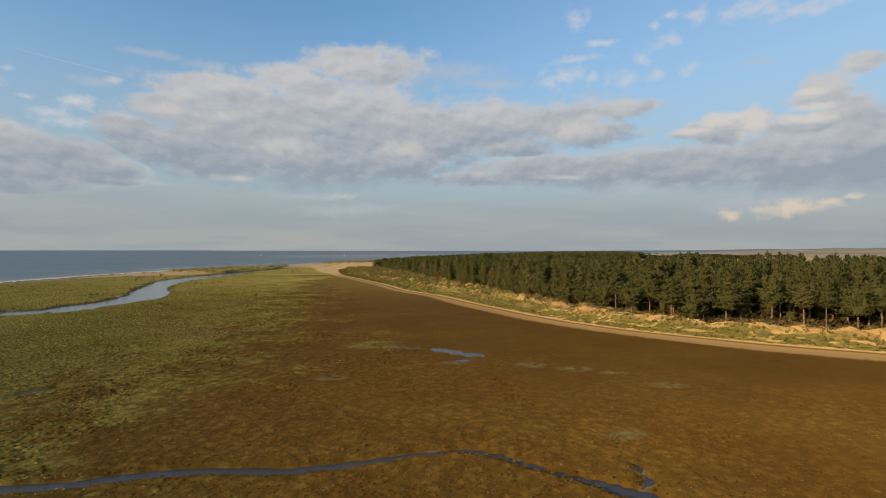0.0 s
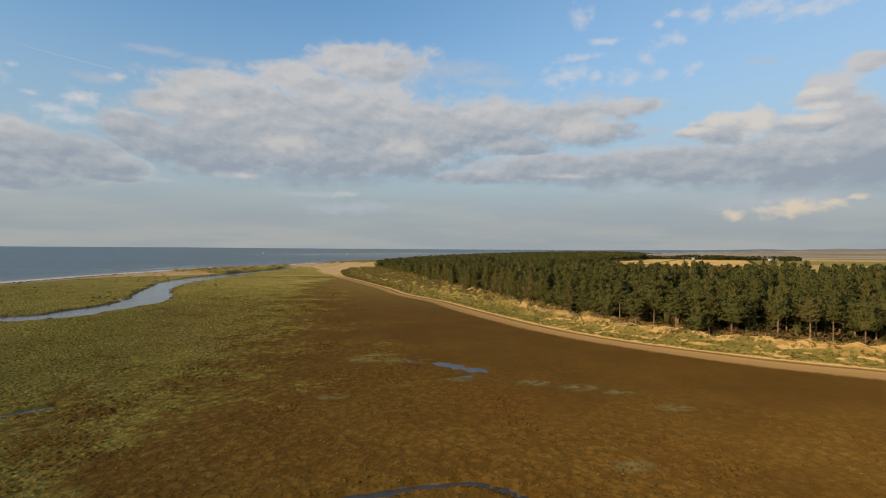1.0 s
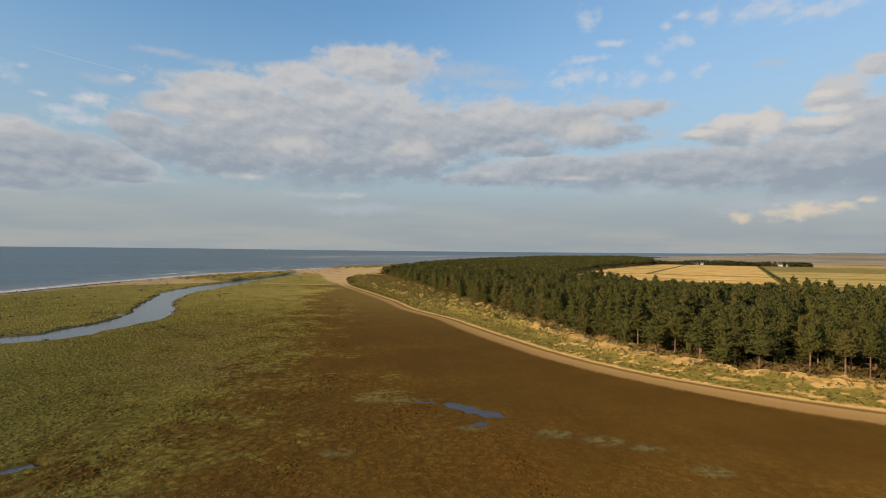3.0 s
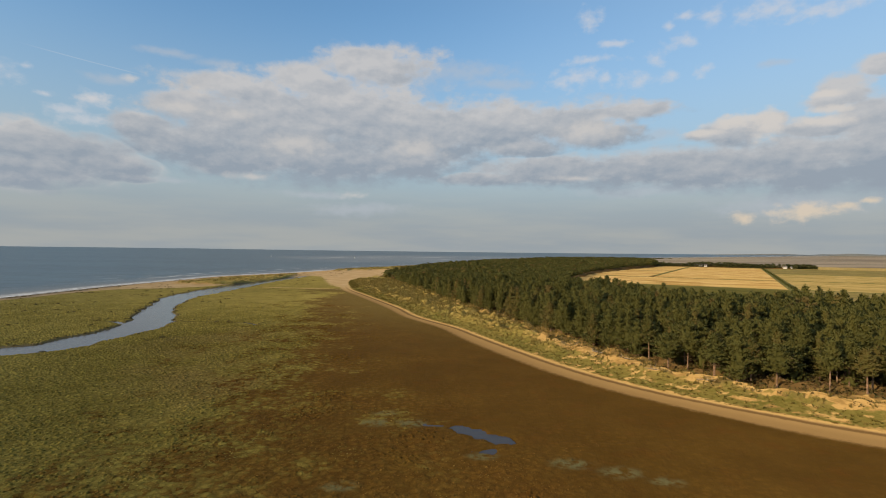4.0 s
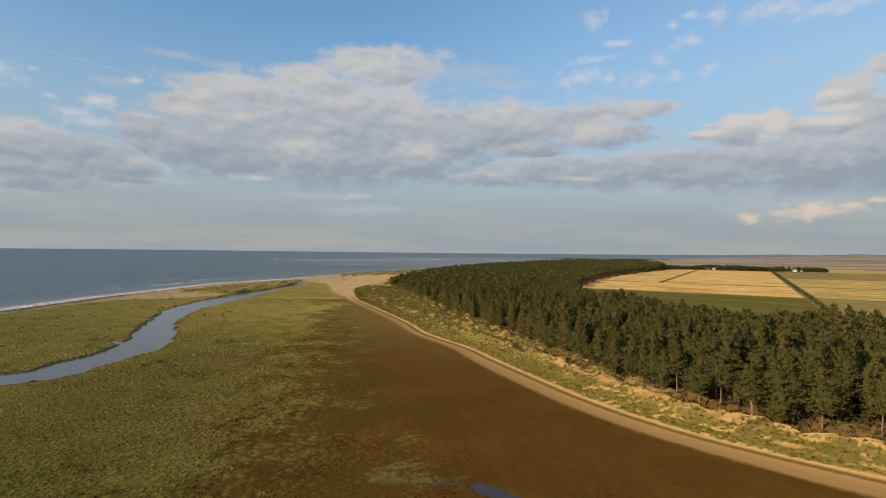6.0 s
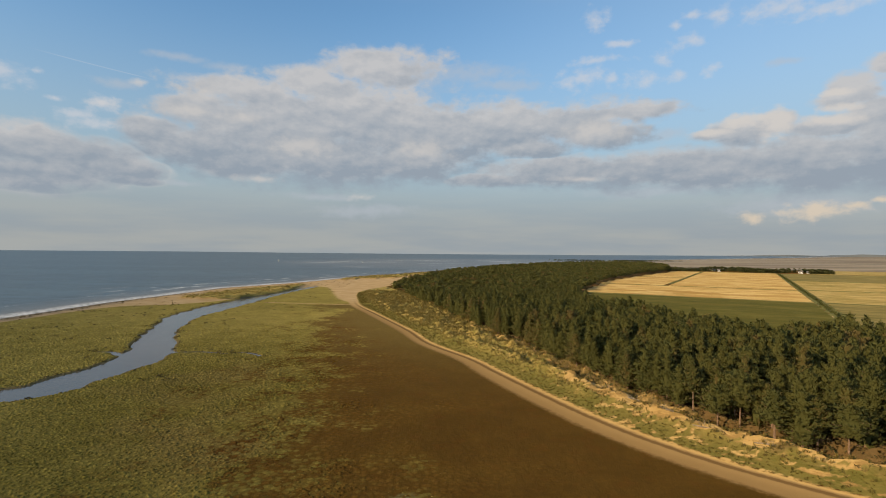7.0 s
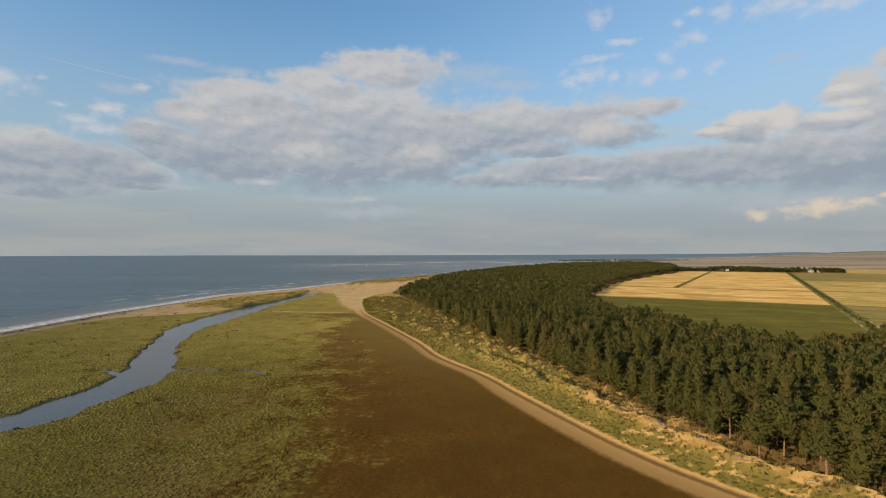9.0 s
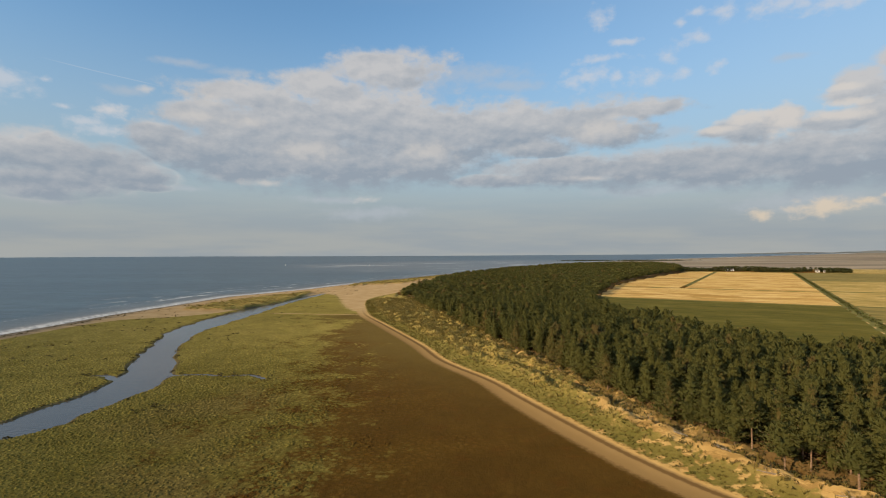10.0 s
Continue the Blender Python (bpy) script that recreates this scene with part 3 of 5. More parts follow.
# x, y, width
CREEK_LINE = curve_points([(-330, 92, 14), (-230, 112, 14), (-165, 131, 14), (-120, 151.5, 14.5), (-117.5, 163, 15), (-115, 178, 15),
                           (-116, 194, 16), (-124, 215, 15.5), (-137, 240, 13), (-149, 270, 12), (-160, 300, 16), (-164, 337, 20),
                           (-165, 380, 20), (-167, 430, 18), (-166, 475, 15), (-160, 540, 9), (-156, 580, 4)], 4)
GUT = curve_points([(-60, 36, 2.4), (-33, 39, 1.7), (-26, 41, 1.4), (-22, 42, 1.4), (-18, 42.2, 1.4), (-13, 42.2, 1.3), (-9, 43.2, 1.1), (-4, 45, 0.9),
                    (1, 46.3, 0.8), (4, 46, 0.8), (7, 43.5, 0.8), (10, 41.3, 0.7), (12, 40, 1.1), (14.5, 38.3, 1.5), (20, 33, 1.3), (28, 26, 1.2)], 1.2)
GUT_ARM = curve_points([(14.5, 38.3, 0.5), (16.6, 40.5, 0.4), (16.2, 43.5, 0.1), (17, 49, -0.4), (22, 55, -0.4), (27.3, 59.5, 0.0)], 1.2)
RILL = curve_points([(-112, 207, 2.4), (-100, 208, 2.2), (-92, 206, 2.0), (-84, 208, 2.2), (-77, 203, 1.6)], 2)
SIDE_POOL = curve_points([(-62, 58, 1.6), (-57, 61.5, 1.7), (-54, 64.5, 1.8), (-51.5, 67.4, 2.0)], 1.5)
BACKWATER = curve_points([(-128, 201, 3), (-134, 206, 3), (-139, 205, 2)], 2)
TRACK = curve_points([(260, 15), (160, 48), (110, 68), (80, 90), (67, 97.5), (55, 106.5), (41, 118.5), (30, 134), (21, 152), (9, 180), (-1, 204),
                      (-19, 233), (-31, 262), (-40, 284), (-59, 329), (-78, 374), (-88, 412), (-97, 452), (-101, 489), (-97, 525), (-88, 560), (-80, 620)], 4)
POND = [(1.0, 91.7, 3.9, 1.75, -38), (4.8, 88.9, 3.1, 1.7, -24), (-5.2, 94.6, 1.5, 0.6, 0), (2.6, 83.8, 1.8, 0.75, 12)]
FOREST = np.array([(420, -20), (260, 40), (150, 80), (110, 96), (91, 105), (70, 114), (57, 123), (48, 138), (40, 158), (34, 180), (25, 213), (9, 257),
                   (-18, 351), (-46, 442), (-72, 522), (-66, 620), (-52, 760), (-20, 930), (60, 1120), (190, 1320), (340, 1450), (440, 1480),
                   (500, 1440), (480, 1250), (430, 1090), (300, 900), (190, 715), (128, 560), (88, 440), (72, 360), (70, 300), (82, 250), (92, 222), (100, 200),
                   (128, 205), (170, 190), (300, 120), (460, 40)], float)
FRONT = curve_points([(260, 40), (150, 80), (110, 96), (91, 105), (70, 114), (57, 123), (48, 138), (40, 158), (34, 180), (25, 213), (9, 257), (-18, 351),
                      (-46, 442), (-72, 522)], 5)
SPIT = np.array([(-212, 397), (-220, 410), (-212, 456), (-204, 495), (-189, 532), (-176, 566), (-170, 562), (-168, 523), (-168, 471), (-175, 428), (-184, 400)], float)
SPIT_FAR = np.array([(-156, 656), (-142, 685), (-119, 701), (-95, 722), (-79, 790), (-57, 856), (-37, 958), (-20, 1010), (-36, 988), (-72, 916),
                     (-103, 839), (-138, 768), (-158, 710)], float)
BEACH = curve_points([(-262, -1500), (-258, 0), (-242, 200), (-237, 290), (-236, 325), (-227, 352), (-206, 362), (-186, 385), (-177, 420), (-174, 460), (-168, 505), (-160, 547),
                      (-141, 540), (-116, 465), (-101, 420), (-84, 392), (-84, 450), (-90, 520), (-84, 620), (-66, 760), (-30, 930), (60, 1140), (220, 1450), (440, 1800), (900, 2300)], 12)
FIELD_FROM, FIELD_ROW, FIELD_DITCH = np.array((270.0, 428.0)), np.array((0.873, -0.488)), np.array((0.488, 0.873))


def field_point(u, v):
    return FIELD_FROM + u * FIELD_ROW + v * FIELD_DITCH


def survey(x, y):
    """Heights and zone values at places of the plan."""
    z = {}
    coast_d, coast_s = line_distance(x, y, COAST)
    inland = coast_d * coast_s
    creek_d, _, creek_w = line_distance(x, y, CREEK_LINE)
    creek = creek_d - creek_w / 2 + 0.9 * waves(x, y, 26, 5)
    gut = np.full(x.shape, 50.0)
    for line, rag in ((GUT, 0.16), (GUT_ARM, 0.16), (RILL, 0.3), (SIDE_POOL, 0.3), (BACKWATER, 0.5)):
        d, _, w = line_distance(x, y, line)
        gut = np.minimum(gut, d - w / 2 + rag * waves(x, y, 3.5, 6))
    main_creek = creek
    creek = np.minimum(creek, gut)
    pond = np.full(x.shape, 50.0)
    for cx, cy, ra, rb, turn in POND:
        c, s = math.cos(radians(turn)), math.sin(radians(turn))
        u, v = (x - cx) * c + (y - cy) * s, (y - cy) * c - (x - cx) * s
        pond = np.minimum(pond, (np.hypot(u / ra, v / rb) - 1) * rb)
    pond = pond + 0.35 * waves(x, y, 2.6, 8)
    track_d, track_s = line_distance(x, y, TRACK)
    right = track_d * track_s      # positive on the dune side
    right = right + 3.6 * step(y, 265, 205) + 1.2 * step(x, 35, 55)
    front_d, front_s = line_distance(x, y, FRONT)
    wood = inside(x, y, FOREST)
    dune = (right > 4.2) & (front_s < 0) & (y < 560) & (x < 400)
    spit = inside(x, y, SPIT) | inside(x, y, SPIT_FAR)
    beach_d, beach_s = line_distance(x, y, BEACH)
    beach = -beach_d * beach_s      # positive on the sea side

    # heights
    near = step(np.hypot(x - 10, y - 80), 130, 60)
    h = near * (0.02 * waves(x, y, 2.4, 1) + 0.04 * waves(x, y, 9, 2))
    dune_in = np.clip(np.minimum(right - 4.2, 30), 0, 30)
    crest = step(dune_in, 0, 12)
    hump = waves(x, y, 15, 3) * 0.5 + waves(x, y, 7, 4) * 0.16 + 0.5
    rough = step(y, 125, 180) * step(dune_in, 3, 8)
    hump = hump + rough * (0.80 * waves(x, y, 10, 33) + 0.50 * waves(x, y, 5, 34))
    sway = 2.0 * waves(x, y, 24, 35)
    ridge = np.exp(-((dune_in - 10.5 - sway) / 2.6) ** 2) - 0.9 * np.exp(-((dune_in - 15.0 - sway) / 2.6) ** 2)
    h_dune = crest * (1.2 + hump + 0.8 * ridge * step(y, 300, 200))
    h = np.where(dune, h + h_dune, h)
    wood_h = 2.0 + 0.8 * waves(x, y, 30, 9)
    inner = step(front_d, 0, 10)
    h = np.where(wood, h_dune * (1 - inner) + wood_h * inner, h)
    rise = np.clip(beach, 0, 12) / 12
    h = np.where(beach > 0, h + 0.5 * rise * step(inland, 0, 25), h)
    h = np.where(spit, h + 1.0 + 1.0 * np.abs(waves(x, y, 16, 11)) + 0.4 * waves(x, y, 6, 12), h)
    shore = step(inland, -4, 16)
    h = np.where(inland < 16, h * shore - 0.75 * (1 - shore), h)
    h = np.where(inland < -4, -0.75 + 0.03 * np.maximum(inland + 4, -120), h)
    h = h - 0.75 * np.maximum(step(main_creek, 1.5, -1.3), step(gut, 0.5, -0.4)) * (inland > 0)
    h = h - 0.30 * step(pond, 0.35, -0.35)
    u = (x - FIELD_FROM[0]) * FIELD_ROW[0] + (y - FIELD_FROM[1]) * FIELD_ROW[1]
    v = (x - FIELD_FROM[0]) * FIELD_DITCH[0] + (y - FIELD_FROM[1]) * FIELD_DITCH[1]
    land = (~wood) & (front_s > 0) & (x > 60) & (inland > 20)
    h = np.where(land, -0.1, h)
    far = np.hypot(x, y)
    h = h + 14.0 * np.clip((far - 1500) / 3400, 0, 1.2) ** 2
    z["h"] = h

    # zones
    bare = waves(x, y, 7, 21) + 0.7 * waves(x, y, 3, 22)
    along, over = (0.78 * x - 0.62 * y) / 2.6, 0.62 * x + 0.78 * y
    streak = waves(along, over, 4.2, 23) + 0.7 * waves(along, over, 1.9, 24)
    low_dune = step(y, 190, 135)
    near_wood = np.maximum(step(dune_in, 8, 13) * step(y, 235, 120), 0.72 * step(front_d, 9, 3) * step(y, 330, 240))
    lane = np.minimum((right + 4.9 - 3.2 * step(y, 165, 240) + 1.2 * step(x, 30, 55) + 1.6 * step(y, 200, 260)) * 0.9, 4.2 - right)
    soft = 1 - 0.75 * step(y, 385, 410) * step(y, 600, 540) * (x > -150)
    sand = np.maximum(lane, np.clip(beach, -20, 20) * soft)
    sand = np.where(spit, -2.4 + 1.5 * bare, sand)
    sand = np.where(dune, np.maximum(lane, (-2.4 + 1.5 * bare + 5.6 * near_wood) * (1 - low_dune) + low_dune * (-0.9 + 1.9 * streak + 4.2 * step(dune_in, 6.5, 11))), sand)
    pale = line_distance(x, y, curve_points([(-150, 276), (-130, 284), (-116, 291), (-104, 295), (-95, 305), (-86, 322), (-82, 345)], 6))[0]
    bar = line_distance(x, y, curve_points([(480, 2360), (800, 2230), (1100, 2050), (1500, 1850)], 60))[0]
    sand = np.where(y > 1600, np.maximum(sand, 6 - bar * 0.14), sand)
    # brown litter at the wood's foot; its dark colour also stands in for shade
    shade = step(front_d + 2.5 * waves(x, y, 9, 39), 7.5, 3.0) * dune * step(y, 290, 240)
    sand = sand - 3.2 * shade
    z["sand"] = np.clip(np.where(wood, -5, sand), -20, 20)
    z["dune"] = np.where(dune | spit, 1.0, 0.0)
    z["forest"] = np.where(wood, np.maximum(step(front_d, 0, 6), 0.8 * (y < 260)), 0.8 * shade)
    z["across"] = np.clip(right, -20, 30)
    z["lane"] = step(lane, -2.5, -0.5) * step(y, 420, 330) * (right < 6)
    z["damp"] = np.maximum(step(inland, 15, 5), 0.8 * step(inland + 4 * waves(x, y, 20, 38), 24, 12) * step(y, 430, 330))
    edge = curve_points([(-40, -60), (-34, 50), (-38, 110), (-46, 140), (-53, 182), (-62, 235), (-80, 300), (-96, 400)], 10)
    gd, gs = line_distance(x, y, edge)
    green = 0.5 - gd * gs / 62.0 + 0.16 * waves(x, y, 46, 93) + 0.14 * waves(x, y, 17, 94)
    green = green - 0.16 * step(y, 110, 50) + 0.25 * np.exp(-((x + 6) ** 2 + (y - 95) ** 2 * 2) / 90) + 0.35 * step(x, -25, -45) * step(y, 52, 40)
    green = green + 0.9 * step(y, 372, 395) * (x < -60) + 0.50 * np.exp(-((pale + 3.5 * waves(x, y, 14, 37)) / 10.0) ** 2)
    z["green"] = np.clip(green, 0, 1.3)
    z["smooth"] = step(track_d * (1 + 0.6 * step(y, 120, 230)) + 12 * waves(x, y, 40, 91) + 6 * waves(x, y, 11, 92), 82, 18) * (right < 0) * step(y, 395, 372) * (1 - 0.5 * np.exp(-(pale / 8.0) ** 2))
    # paler with distance and leftwards: brightness of grazing views put into the colour
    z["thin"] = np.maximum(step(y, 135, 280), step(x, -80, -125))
    wet = np.zeros(x.shape)
    for cx, cy, r in ((14, 80, 4), (20, 77.5, 4), (25, 75, 3), (30, 68, 3.5), (-16, 72, 3), (-9, 95, 4), (2, 82, 3), (-15, 95, 4), (-14, 100, 3), (18, 50, 3)):
        wet = np.maximum(wet, step(np.hypot(x - cx, (y - cy) * 1.6), r, r * 0.3))
    z["wet"] = wet
    dark_strips = step(y, 330, 350) * step(y, 379, 374) * step(x, -155, -135) * step(x, -80, -90) + 0.6 * step(y, 384, 392) * step(y, 450, 415) * step(x, -140, -125) * step(x, -88, -96)
    z["dark_belt"] = np.maximum(step(y, 52, 84) * step(y, 330, 150) * step(x, -150, -80), dark_strips)
    z["bank"] = np.maximum(step(main_creek, 2.6, 0.2), 0.7 * step(gut, 0.5, 0.0))
    z["flats"] = step(y + 0.35 * x, 1430, 1560) * np.where(inland > 0, 1, 0) * np.where(wood, 0, 1)
    z["creek"], z["pond"], z["inland"], z["right"], z["track"], z["front"] = creek, pond, inland, right, track_d, front_d
    z["is_dune"], z["is_wood"], z["is_spit"], z["beach"] = dune, wood, spit, beach
    return z


def spaced(lo, hi, *zones):
    """Grid lines from lo to hi, close together in the zones (from, to, step, growth)."""
    out = [lo]
    while out[-1] < hi:
        p = out[-1]
        gap = min(f + k * max(a - p - f, p - b, 0) for a, b, f, k in zones)
        out.append(p + gap)
    out[-1] = hi
    return np.array(out)


def sheet(xs, ys):
    x, y = np.meshgrid(xs, ys)
    nx, ny = len(xs), len(ys)
    i = np.arange(nx * ny).reshape(ny, nx)
    quads = np.stack([i[:-1, :-1], i[:-1, 1:], i[1:, 1:], i[1:, :-1]], -1).reshape(-1, 4)
    return x.ravel(), y.ravel(), quads


# ---------------------------------------------------------------- ground and water
ZONES = ("sand", "dune", "forest", "across", "lane", "damp", "green", "smooth", "thin", "wet", "bank", "flats", "dark_belt")


def make_ground():
    xs = spaced(-4950, 4950, (-50, 72, 0.75, 0.05), (-160, -76, 1.15, 0.06))
    ys = spaced(-1500, 4950, (34, 122, 0.75, 0.05), (142, 320, 1.3, 0.045))
    x, y, quads = sheet(xs, ys)
    z = survey(x, y)
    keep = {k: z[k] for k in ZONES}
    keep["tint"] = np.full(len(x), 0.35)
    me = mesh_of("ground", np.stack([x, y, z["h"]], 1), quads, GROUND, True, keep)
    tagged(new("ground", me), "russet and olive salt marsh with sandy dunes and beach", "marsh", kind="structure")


def make_sea():
    xs = spaced(-4950, 4950, (-330, -150, 8, 0.045))
    ys = spaced(-1500, 4950, (250, 700, 10, 0.045))
    x, y, quads = sheet(xs, ys)
    d, s = line_distance(x, y, COAST)
    shore = -d * s
    far = np.hypot(x, y)
    h = -0.55 + 14.2 * np.clip((far - 1500) / 3400, 0, 1.2) ** 2
    h = np.where(shore > -40, h, h - 3)
    shoal = step(np.hypot((x - 150) / 900, (y - 1900) / 1000), 1.0, 0.5)
    used = (shore[quads] > -60).any(axis=1)
    me = mesh_of("sea", np.stack([x, y, h], 1), quads[used], SEA, True, {"shore": shore, "shoal": shoal, "surf": step(shore, 150, 50) * step(y, 380, 560)})
    tagged(new("water_sea", me), "grey-blue sea with white surf along the beach", "sea", kind="structure")


def water_sheet(name, line, level, spare, label, mat):
    """A level ribbon of water, a little wider than its bed."""
    p = line[:, :2]
    t = np.gradient(p, axis=0)
    t /= np.linalg.norm(t, axis=1)[:, None] + 1e-9
    n = np.stack([t[:, 1], -t[:, 0]], 1)
    w = (line[:, 2] / 2 + spare)[:, None]
    k = np.linspace(-1, 1, 5)
    v = np.concatenate([np.column_stack([p + n * w * a, np.full(len(p), level)]) for a in k])
    m = len(p)
    i = np.arange(m - 1)
    quads = np.concatenate([np.stack([i + j * m, i + j * m + 1, i + (j + 1) * m + 1, i + (j + 1) * m], 1) for j in range(4)])
    tagged(new(name, mesh_of(name, v, quads, mat, True)), label, "water", kind="structure")


make_ground()
make_sea()
water_sheet("water_creek", CREEK_LINE, -0.36, 2.2, "calm grey tidal creek winding through the marsh", CREEK)
water_sheet("water_gut", GUT, -0.34, 0.35, "narrow dark tidal gut in the marsh", PEATY)
water_sheet("water_gut_arm", GUT_ARM, -0.345, 0.3, "small side arm of the tidal gut", PEATY)
water_sheet("water_rill", RILL, -0.34, 0.6, "thin rill running into the creek", CREEK)
water_sheet("water_side_pool", SIDE_POOL, -0.34, 0.6, "narrow pool among the marsh plants", CREEK)
water_sheet("water_backwater", BACKWATER, -0.345, 0.8, "muddy backwater beside the creek", CREEK)
water_sheet("water_pond", np.array([(-8.5, 96, 3.0), (-4, 94, 4.0), (0, 91, 6), (3, 87, 9), (6, 84.5, 6), (9, 84, 3)], float), -0.15, 0.3, "shallow blue-grey pool in the russet marsh", PEATY)


def make_footpath(points, width):
    p = curve_points(points, 3)
    t = np.gradient(p, axis=0)
    t /= np.linalg.norm(t, axis=1)[:, None]
    n = np.stack([t[:, 1], -t[:, 0]], 1)
    k = np.arange(len(p))
    w = (width / 2 * (1 + 0.35 * np.sin(k * 1.7) * np.sin(k * 0.6)))[:, None]
    z = np.full(len(p), 0.09)
    v = np.concatenate([np.column_stack([p - n * w, z - 0.12]), np.column_stack([p - n * w * 0.6, z]), np.column_stack([p + n * w * 0.6, z]), np.column_stack([p + n * w, z - 0.12])])
    m = len(p)
    i = np.arange(m - 1)
    quads = np.concatenate([np.stack([i + j * m, i + j * m + 1, i + (j + 1) * m + 1, i + (j + 1) * m], 1) for j in range(3)])
    tagged(new("path_sandy", mesh_of("path_sandy", v, quads, SAND_PATH, True)), "pale sandy footpath across the marsh", "path", kind="structure")


make_footpath([(-146, 386), (-128, 383), (-112, 380), (-96, 378), (-82, 376)], 3.4)


# ---------------------------------------------------------------- fields
def make_field(name, u0, u1, v0, v1, mat, label):
    us, vs = np.linspace(u0, u1, 48), np.linspace(v0, v1, 48)
    u, v, quads = sheet(us, vs)
    p = FIELD_FROM + u[:, None] * FIELD_ROW + v[:, None] * FIELD_DITCH
    h = 0.02 + 0.04 * waves(p[:, 0], p[:, 1], 40, 31) + 14.0 * np.clip((np.hypot(p[:, 0], p[:, 1]) - 1500) / 3400, 0, 1.2) ** 2
    d, side = line_distance(p[:, 0], p[:, 1], FRONT)
    land = (side > 0) & (d > 35) & (p[:, 0] > 40)
    top = np.column_stack([p, h])
    tagged(new(name, mesh_of(name, top, quads[land[quads].all(axis=1)], mat, True)), label, "field", "fields behind the wood", "structure")


def make_ditch(u0, v0, u1, v1, width):
    """A shallow overgrown ditch between two fields, as a low dark bank."""
    n = max(8, int(math.hypot(u1 - u0, v1 - v0) / 7))
    t = np.linspace(0, 1, n)
    p = field_point(0, 0) + (u0 + (u1 - u0) * t)[:, None] * FIELD_ROW + (v0 + (v1 - v0) * t)[:, None] * FIELD_DITCH
    d, side = line_distance(p[:, 0], p[:, 1], FRONT)
    p = p[(side > 0) & (d > 35)]
    n = len(p)
    along = (p[-1] - p[0]) / np.linalg.norm(p[-1] - p[0])
    across = np.array((along[1], -along[0]))
    w = (width / 2 * (1 + 0.3 * np.sin(np.arange(n) * 2.1)))[:, None]
    v = np.concatenate([np.column_stack([p + across * w * k, np.full(n, z)]) for k, z in ((-1, 0.02), (-0.5, 0.32), (0.5, 0.32), (1, 0.02))])
    i = np.arange(n - 1)
    quads = np.concatenate([np.stack([i + j * n, i + j * n + 1, i + (j + 1) * n + 1, i + (j + 1) * n], 1) for j in range(3)])
    tagged(new("field_ditch", mesh_of("field_ditch", v, quads, DITCH, True)), "dark overgrown ditch between the fields", "ditch", "ditches between the fields", "structure")


for ditch in ((4, -330, 4, 690, 8), (-127, 185, -127, 690, 5), (-330, -3, 0, -3, 4.5), (-330, 151.5, 0, 151.5, 4.5), (8, 2, 600, 2, 4.5),
              (8, 167, 600, 167, 4.5), (8, 387, 600, 387, 5), (-330, 380, -130, 380, 4), (-330, 690, 8, 690, 6)):
    make_ditch(*ditch)
make_field("field_pasture", -320, 0, -420, -4, PASTURE, "plain green pasture beside the pine wood")
make_field("field_stubble", -330, 0, -2, 150, STUBBLE, "golden cut stubble field")
make_field("field_stubble_far", -124, 0, 153, 690, STUBBLE, "golden cut stubble field")
make_field("field_stubble_edge", -400, -130, 153, 690, STUBBLE, "golden cut stubble field")
make_field("field_hay", 8, 700, -420, 0, PASTURE_DRY, "dry olive pasture with pale mown lines")
make_field("field_hay_middle", 8, 700, 4, 165, STUBBLE_DULL, "ochre mown hay field")
make_field("field_hay_far", 8, 700, 169, 385, STUBBLE_DULL, "ochre mown hay field")
make_field("field_pasture_far", 8, 700, 389, 690, PASTURE_DRY, "dry olive pasture")
make_field("field_saltings", 60, 1400, 700, 960, STUBBLE_DULL, "pale dry grass beyond the pastures")


# ---------------------------------------------------------------- leaf and tree templates
def unit(v):
    return v / (np.linalg.norm(v, axis=1)[:, None] + 1e-9)


def facing_out(corners, normals):
    """Leaf faces (n, k, 3) turned so that their fronts look along the normals; with a normal for each corner."""
    n, k = corners.shape[:2]
    flat = np.cross(corners[:, 1] - corners[:, 0], corners[:, 2] - corners[:, 0])
    back = (flat * normals).sum(axis=1) < 0
    corners[back] = corners[back][:, ::-1]
    return corners.reshape(-1, 3), np.arange(k * n).reshape(-1, k), np.repeat(normals, k, axis=0)


def needles_at(centres, size, rng, facing, slim=0.24, normals=None):
    """Needle sprays (tapered triangles) that sweep outwards and up from the centres."""
    n = len(centres)
    d = unit(facing * 0.5 + (0, 0, 0.55) + rng.normal(size=(n, 3)) * 0.42)
    b = unit(np.cross(facing + rng.normal(size=(n, 3)) * 0.5, d))
    s = (size * rng.uniform(0.7, 1.6, n))[:, None]
    v = np.stack([centres + d * s * 0.7, centres - d * s * 0.4 + b * s * slim, centres - d * s * 0.4 - b * s * slim], 1)
    return facing_out(v, unit((facing if normals is None else normals) + rng.normal(size=(n, 3)) * 0.12))


def quads_at(centres, size, rng, up=0.5, thin=0.6, normals=None):
    """Small leaf quads at the centres, turned at random, more or less upwards."""
    n = len(centres)
    nor = rng.normal(size=(n, 3))
    nor[:, 2] = np.abs(nor[:, 2]) + up
    nor = unit(nor)
    a = unit(np.cross(nor, rng.normal(size=(n, 3))))
    b = np.cross(nor, a)
    s = (size * rng.uniform(0.6, 1.3, n))[:, None]
    a, b = a * s * 0.5, b * s * 0.5 * thin
    v = np.stack([centres - a - b * 0.5, centres - b * 0.2 + a * 0.9, centres + a + b, centres - a * 0.5 + b], 1)
    return facing_out(v, nor if normals is None else unit(normals + rng.normal(size=(n, 3)) * 0.25))


